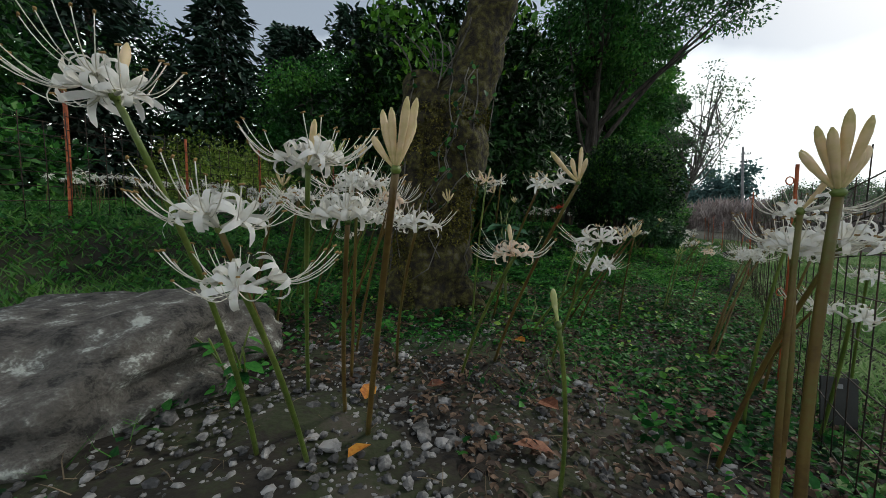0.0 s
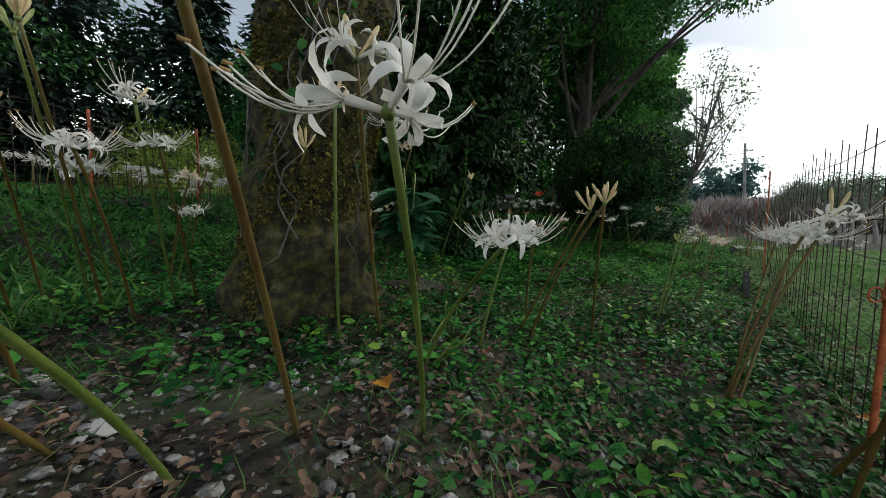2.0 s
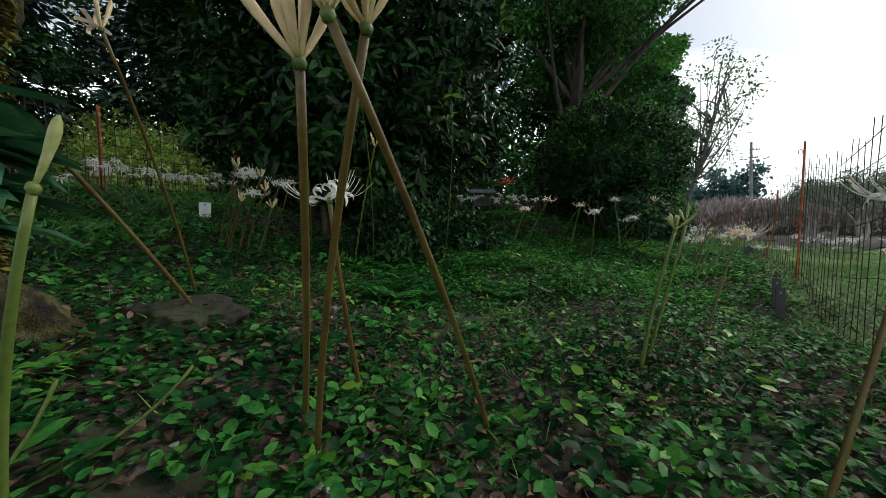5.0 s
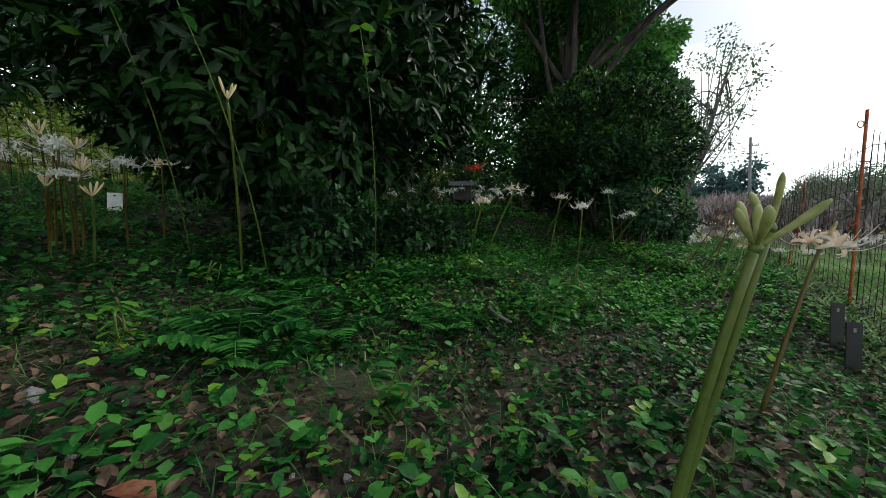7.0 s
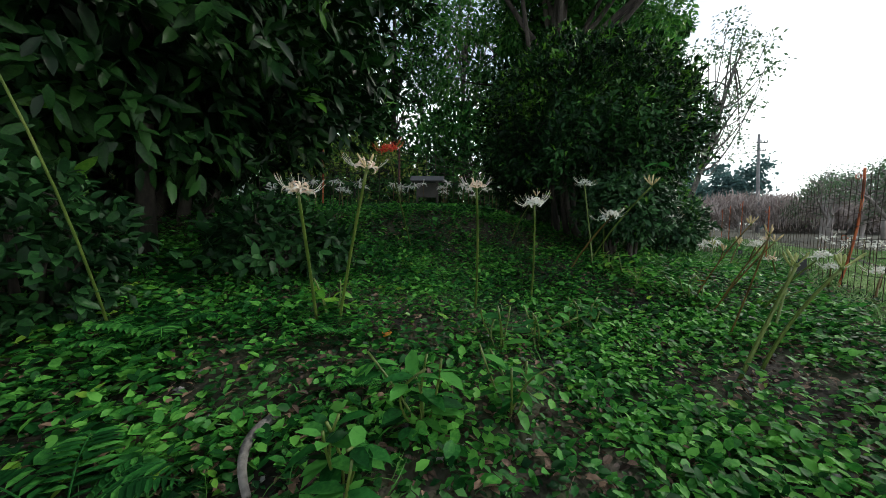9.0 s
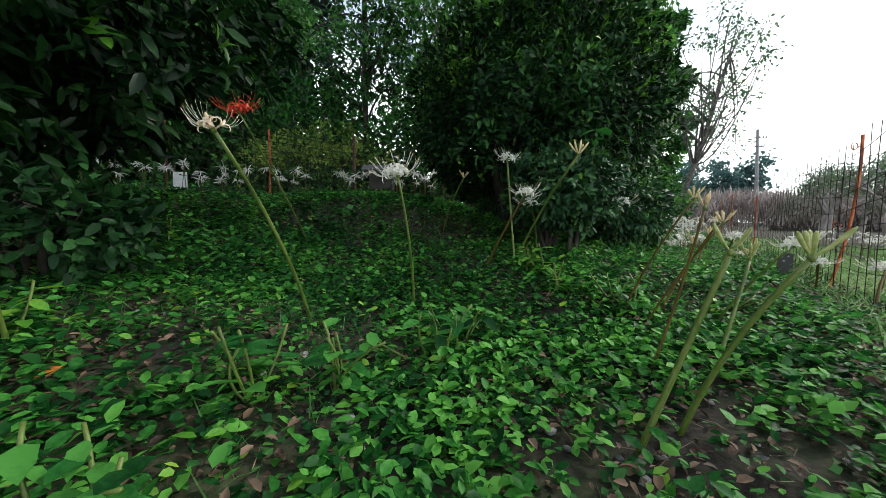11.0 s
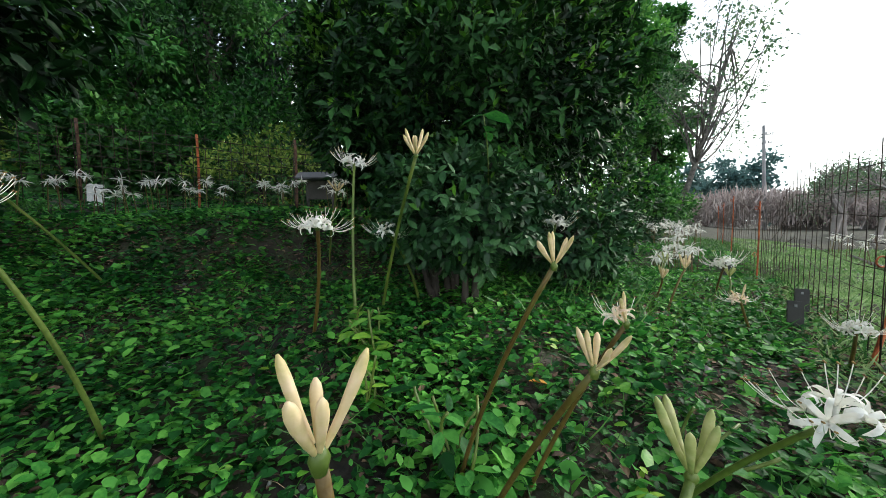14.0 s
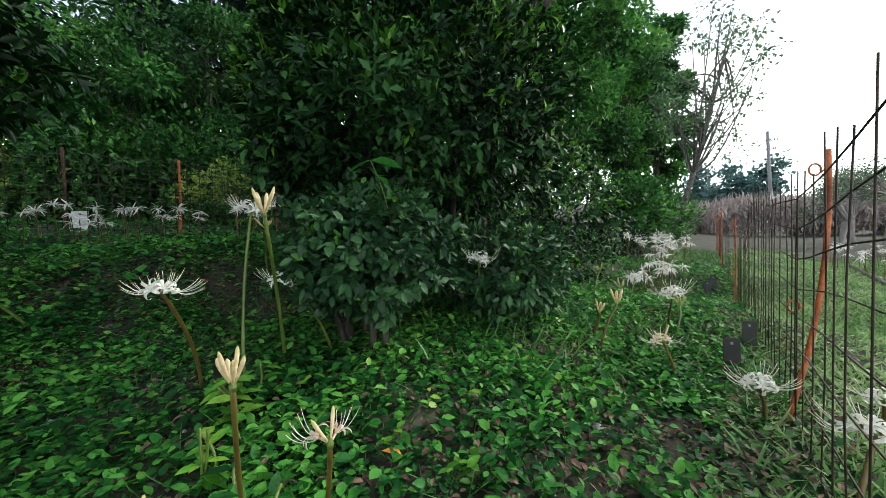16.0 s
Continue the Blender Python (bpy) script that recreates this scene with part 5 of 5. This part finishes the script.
leafy_plant("low_plant", "fresh green leafy plant growing from the litter", 3.85, 7.58, 0.35, 40, 0.14, M_COVER, 1540, OVALLEAF, 5, 0.12)
leafy_plant("low_plant", "fresh green leafy plant growing from the litter", 2.77, 6.11, 0.3, 30, 0.12, M_COVER, 1390, OVALLEAF, 5, 0.12)
leafy_plant("low_plant", "fresh green leafy plant growing from the litter", 5.34, 9.33, 0.3, 30, 0.14, M_COVER, 1700, OVALLEAF, 5, 0.12)
leafy_plant("low_plant", "fresh green leafy plant growing from the litter", 5.51, 9.53, 0.3, 30, 0.15, M_COVER, 1800, OVALLEAF, 5, 0.12)
leafy_plant("low_plant", "fresh green leafy plant growing from the litter", 4.90, 8.94, 0.35, 24, 0.16, M_COVER, 1350, OVALLEAF, 5, 0.12)
leafy_plant("low_plant", "fresh green leafy plant growing from the litter", 4.61, 8.77, 0.35, 24, 0.18, M_COVER, 1260, OVALLEAF, 5, 0.12)
leafy_plant("low_plant", "fresh green leafy plant growing from the litter", 6.75, 9.92, 0.3, 30, 0.12, M_COVER, 2150, OVALLEAF, 5, 0.12)
leafy_plant("low_plant", "fresh green leafy plant growing from the litter", 7.51, 9.94, 0.2, 20, 0.12, M_COVER, 2490, OVALLEAF, 5, 0.12)



# ---- ground cover ----
rng = np.random.default_rng(500)


def field(n, x0, x1, y0, y1, seed, test):
    r = np.random.default_rng(seed)
    x, y = r.uniform(x0, x1, n), r.uniform(y0, y1, n)
    k = test(x, y, r)
    x, y = x[k], y[k]
    return np.stack([x, y, ground_np(x, y)], -1), r


def patchy(x, y, f, seed):
    return np.array([noise.fractal(Vector((a * f, b * f, seed * 7.3)), 1.0, 2.0, 3) for a, b in zip(x, y)])


def bare(x, y):
    """How bare the soil is: gravel by the boulder, thick cover farther along the bank."""
    return np.clip(1.15 - np.hypot((x + 0.1) / 2.3, (y - 1.5) / 1.9), 0, 1)


NEAR = (-3.5, 11, 0.3, 13.5)


def cover(name, label, n, seed, shape, size, mat, test, lift=0.05, up=0.25, box=(-7, 13, -1, 17), tilt=0.35, kind="plants", sprig=1, fine_size=False):
    p, r = field(n // sprig, *box, seed, test)
    p = np.repeat(p, sprig, 0)
    m = len(p)
    p[:, 2] += lift * r.random(m)
    a = r.uniform(0, 6.28, m)
    d = np.stack([np.cos(a), np.sin(a), r.normal(up, 0.3, m)], -1)
    if sprig > 1:
        p[:, :2] += r.normal(0, 0.012, (m, 2))
    fine = np.interp(p[:, 1] + 0.4 * p[:, 0], [6, 11], [1.0, 0.85]) if box == NEAR or fine_size else 1.0
    ob = scatter(name, shape, p, d, size * fine * r.uniform(0.5, 1.35, m), r, mat, tilt=tilt)
    return tagged(ob, label, kind, kind="stuff")


def dense(f, seed, cut, lo=-0.4, hi=9.0):
    def test(x, y, r):
        s = side_of(x, y)
        return (s > lo) & (s < hi) & (patchy(x, y, f, seed) + 0.35 * r.normal(0, 1, len(x)) > cut + 1.5 * bare(x, y))
    return test


cover("ground_cover", "carpet of small dark green creeping leaves", 180000, 1, mid_leaf(0.8, 0.1), 0.050, M_COVER_DARK, dense(0.9, 1, -0.02, -0.5, 6), 0.05, 0.2, NEAR)
cover("ground_cover", "patches of fresh green low leaves", 140000, 2, leaf_shape(0.55, 0.08, 0.1), 0.056, M_COVER, dense(0.9, 2, 0.0, -0.4, 7), 0.08, 0.3, NEAR, sprig=3)
cover("ground_cover", "taller bright green leaf sprigs", 72000, 3, leaf_shape(0.55, 0.06, 0.12), 0.076, M_COVER, dense(0.75, 3, 0.12, 0.2, 7), 0.12, 0.25, NEAR, sprig=5)
cover("ground_cover", "scattered yellow-green seedling leaves", 15000, 4, leaf_shape(0.55, 0.06, 0.08), 0.070, M_LIME, dense(0.9, 4, 0.12, 0.4, 6), 0.12, 0.2, NEAR, sprig=4)
cover("ground_cover", "green leaves on the farther bank", 48000, 14, small_leaf(0.75, 0.12), 0.10, M_FRESH, lambda x, y, r: (side_of(x, y) > -0.2) & (side_of(x, y) < 11) & ((y > 13.3) | (x < -3.3)), 0.10, 0.3, (-8, 15, 8, 20))
cover("ground_cover", "small fresh green leaves crowding the upper bank", 130000, 17, leaf_shape(0.58, 0.08, 0.1), 0.072, M_FRESH, dense(1.0, 7, 0.06, 0.0, 7), 0.10, 0.3, (0.5, 10.5, 7.6, 14.0), sprig=3, fine_size=True)
cover("grass", "tufts of thin grass on the bank", 70000, 5, blade_shape(0.035), 0.15, M_GRASS, lambda x, y, r: (patchy(x, y, 0.55, 5) > 0.02 + 0.35 * bare(x, y)) & (side_of(x, y) > -0.6) & (side_of(x, y) < 9), 0.01, 1.0, tilt=1.0, kind="grass")
cover("grass", "pale green grass of the field beyond the fence", 130000, 6, blade_shape(0.14), 0.12, M_FIELD, lambda x, y, r: (side_of(x, y) < -0.1) & (patchy(x, y, 0.35, 6) > -0.25), 0.01, 1.1, (2, 26, 1, 30), 1.0, "grass")
cover("ground_cover", "low weeds of the field beyond the fence", 80000, 7, small_leaf(0.8), 0.07, M_FIELD, lambda x, y, r: (side_of(x, y) < 0.1) & (side_of(x, y) > -7), 0.03, 0.2, (1, 24, -1, 26))
cover("ground_cover", "leafy floor under the wood", 36000, 8, small_leaf(0.8), 0.11, M_COVER, lambda x, y, r: (side_of(x, y) > 4.5) & (y > 5), 0.10, 0.3, (-14, 10, 5, 24))
cover("grass", "short green grass just beyond the fence", 70000, 15, blade_shape(0.10), 0.13, M_FIELD, lambda x, y, r: (side_of(x, y) < -0.05) & (side_of(x, y) > -6), 0.01, 1.0, (2.5, 15, 1.5, 17), 1.0, "grass")
cover("grass", "green grass under the wood beside the lily bed", 36000, 16, blade_shape(0.12), 0.20, M_GRASS, lambda x, y, r: patchy(x, y, 0.4, 9) > -0.3, 0.01, 1.0, (-13, -1.5, 3.5, 16), 1.0, "grass")
cover("grass", "fresh grass verge at the foot of the bank", 36000, 9, blade_shape(0.05), 0.22, M_GRASS, lambda x, y, r: (side_of(x, y) > -0.3) & (side_of(x, y) < 2.2) & (y > 11), 0.01, 1.0, (7, 19, 11, 26), 1.0, "grass")
cover("leaf_litter", "brown dead leaves lying on the soil", 70000, 10, leaf_shape(0.5, 0.15, 0.1), 0.054, M_LITTER, lambda x, y, r: (side_of(x, y) > -0.5) & (side_of(x, y) < 8) & (patchy(x, y, 0.9, 8) - 0.9 * bare(x, y) > -0.4), 0.07, 0.05, NEAR, tilt=0.3, kind="litter")
cover("straw", "thin dry stalks and twigs on the soil", 16000, 11, blade_shape(0.03), 0.15, M_STRAW, lambda x, y, r: (side_of(x, y) > -0.6) & (side_of(x, y) < 6), 0.02, 0.0, tilt=0.3, kind="litter")


def gravel():
    r = np.random.default_rng(12)
    v, f = [], []
    bm = bmesh.new()
    bmesh.ops.create_icosphere(bm, subdivisions=1, radius=1)
    base = np.array([q.co[:] for q in bm.verts])
    faces = np.array([[q.index for q in face.verts] for face in bm.faces])
    bm.free()
    n = 9000
    x, y = r.normal(-0.2, 1.5, n), r.normal(1.7, 1.2, n)
    far = r.random(n) < 0.25
    x[far], y[far] = r.uniform(-1, 9, far.sum()), r.uniform(1, 12, far.sum())
    keep = (side_of(x, y) > -0.6)
    x, y = x[keep], y[keep]
    s = np.exp(r.normal(math.log(0.011), 0.55, len(x))).clip(0.004, 0.045)
    z = ground_np(x, y)
    k = base[None] * (1 + 0.18 * r.normal(0, 1, (len(x), len(base), 1)))
    k = k * (s[:, None] * r.uniform(0.7, 1.3, (len(x), 3)) * [1.1, 1.1, 0.7])[:, None, :]
    k = k + np.stack([x, y, z + s * 0.3], -1)[:, None, :]
    ff = (faces[None] + (np.arange(len(x)) * len(base))[:, None, None]).reshape(-1, 3)
    ob = part("gravel", raw_mesh("gravel", k.reshape(-1, 3), ff), M_PEBBLE)
    return tagged(ob, "grey gravel and pebbles on the soil", "gravel", kind="stuff")


gravel()


def fallen_leaf(x, y, size, mat, label, turn, tip=12):
    v, f = leaf_shape(0.62, 0.10, 0.06)
    ob = part("fallen_leaf", raw_mesh("fallen_leaf", v * size, f), mat)
    ob.matrix_basis = pose(x, y, ground(x, y) + 0.045, tip, -tip, turn)
    return tagged(ob, label, "leaf", "fallen leaves")


fallen_leaf(-0.35, 1.44, 0.15, M_ORANGE, "yellow-orange fallen leaf on the gravel", 240)
fallen_leaf(0.57, 1.51, 0.22, M_BROWNLEAF, "large red-brown fallen leaf on the gravel", 170)
fallen_leaf(1.62, 1.77, 0.14, M_BROWNLEAF, "tan fallen leaf lying on straw", 215)
fallen_leaf(-0.11, 2.10, 0.12, M_BROWNLEAF, "brown fallen leaf on gravel", 0)
fallen_leaf(0.64, 2.06, 0.18, M_BROWNLEAF, "orange-brown fallen leaf on the soil", 291)
fallen_leaf(1.76, 2.12, 0.12, M_BROWNLEAF, "reddish fallen leaf in the grass", 16)
fallen_leaf(0.68, 3.12, 0.17, M_ORANGE, "bright orange fallen leaf on the soil", 293)
fallen_leaf(-0.47, 1.85, 0.16, M_ORANGE, "yellow spotted fallen leaf", 86)
fallen_leaf(2.72, 6.31, 0.09, M_ORANGE, "bright orange fallen leaf among green plants", 332)
fallen_leaf(0.25, 7.55, 0.12, M_BROWNLEAF, "orange-brown fallen leaf on the bank", 142)
fallen_leaf(0.12, 7.23, 0.1, M_BROWNLEAF, "brown fallen leaf on the bank", 127)
fallen_leaf(6.20, 9.09, 0.12, M_LIME, "pale yellow fallen leaf on the bank", 227)
fallen_leaf(4.46, 9.24, 0.15, M_LITTER, "tan dry fallen leaf on the soil", 87)
fallen_leaf(5.73, 9.08, 0.09, M_BROWNLEAF, "pinkish fallen leaf on the bank", 162)
fallen_leaf(7.18, 10.34, 0.1, M_ORANGE, "orange fallen leaf on the bank", 171)
fallen_leaf(5.09, 12.02, 0.08, M_ORANGE, "small orange fallen leaf on the bank", 343)
fallen_leaf(1.98, 1.81, 0.07, M_ORANGE, "small yellow fallen leaf", 230)
fallen_leaf(3.49, 3.35, 0.12, M_ORANGE, "orange-red fallen leaf under the fence", 283)
fallen_leaf(3.80, 8.66, 0.1, M_ORANGE, "yellowish fallen leaf on bare soil", 69)
fallen_leaf(1.31, 3.75, 0.16, M_BROWNLEAF, "dark brown fallen leaf on soil", 268)
fallen_leaf(1.80, 2.23, 0.12, M_LITTER, "small tan dry fallen leaf on soil", 260)
fallen_leaf(2.15, 5.47, 0.16, M_BROWNLEAF, "dark red-brown fallen leaf", 181)



def curved_stick():
    x, y = 3.45, 7.9
    ob = tube("stick", bent((0, 0, 0.05), (0.12, -0.45, 0.03), (-0.07, 0, 0.02), 9), np.linspace(0.024, 0.014, 10), M_GREYBARK, None, 8)
    ob.location = (x, y, ground(x, y))
    return tagged(ob, "curved grey dead stick lying on the bank", "stick")


curved_stick()


def arching_shoot(x, y, tip, sizes, seed, label):
    rng = np.random.default_rng(seed)
    z = ground(x, y)
    ob = thing("leafy_shoot", label, "plant", (x, y, z))
    end = Vector((tip[0] - x, tip[1] - y, tip[2] - z))
    line = bent((0, 0, 0), end, (0.05, 0.02, 0.15), 9)
    tube("stem", line, np.linspace(0.008, 0.003, 10), M_STEM_GREEN, ob, 6)
    v, f = leaf_shape(0.55, 0.06, 0.12)
    for k, sz in enumerate(sizes):
        leaf = part("leaf", raw_mesh("leaf", v * sz, f, True), M_LIME if seed % 2 else M_COVER, ob)
        leaf.matrix_basis = Matrix.Translation(line[9 - k // 2]) @ pose(0, 0, 0, rng.uniform(-25, 25), rng.uniform(0, 25), 150 * k + rng.uniform(-30, 30))
    return ob


arching_shoot(6.95, 11.6, (6.93, 10.96, 1.98), (0.2, 0.17, 0.15, 0.12), 2, "thin shoot with a few big bright green leaves")
arching_shoot(1.2, 8.0, (1.35, 6.6, 2.6), (0.16, 0.15, 0.13, 0.13, 0.1), 4, "long arching shoot with paired green leaves")
arching_shoot(0.2, 8.3, (0.55, 7.0, 2.9), (0.15, 0.14, 0.12, 0.12), 4, "long arching shoot with paired green leaves")
arching_shoot(2.2, 8.4, (2.3, 7.4, 2.7), (0.13, 0.12, 0.12, 0.1), 3, "arching shoot with pale yellow-green leaves")


def roofed_board(x, y):
    ob = thing("notice_board", "small old wooden roofed board by the back fence", "board", (x, y, ground(x, y)))
    for dx in (-0.3, 0.3):
        tube("leg", [(dx, 0, -0.05), (dx, 0, 0.95)], 0.035, M_SHEDWALL, ob, 6)
    bm = bmesh.new()
    bmesh.ops.create_cube(bm, size=1, matrix=Matrix.LocRotScale((0, 0, 0.68), None, (0.56, 0.04, 0.42)))
    part("board", bm, M_SHEDWALL, ob)
    v = [(-0.5, -0.22, 0.93), (0.5, -0.22, 0.93), (0.5, 0, 1.08), (-0.5, 0, 1.08), (-0.5, 0.22, 0.93), (0.5, 0.22, 0.93)]
    v = v + [(a, b, c + 0.03) for a, b, c in v]
    f = [(0, 3, 2, 1), (3, 4, 5, 2), (6, 7, 8, 9), (9, 8, 11, 10), (0, 1, 7, 6), (4, 10, 11, 5), (0, 6, 9, 3), (3, 9, 10, 4), (1, 2, 8, 7), (2, 5, 11, 8)]
    part("roof", raw_mesh("roof", v, f), M_ROOF, ob)
    return ob


roofed_board(3.6, 16.9)


def bed_edge():
    pts = [(10.6, 9.4), (13.4, 12.6), (17.5, 17.3), (22, 22.5)]
    ob = tube("edging", [(x, y, ground(x, y) + 0.03) for x, y in pts], 0.07, M_PATHEDGE, None, 8)
    return tagged(ob, "low dark edging along the field path", "edging")


bed_edge()
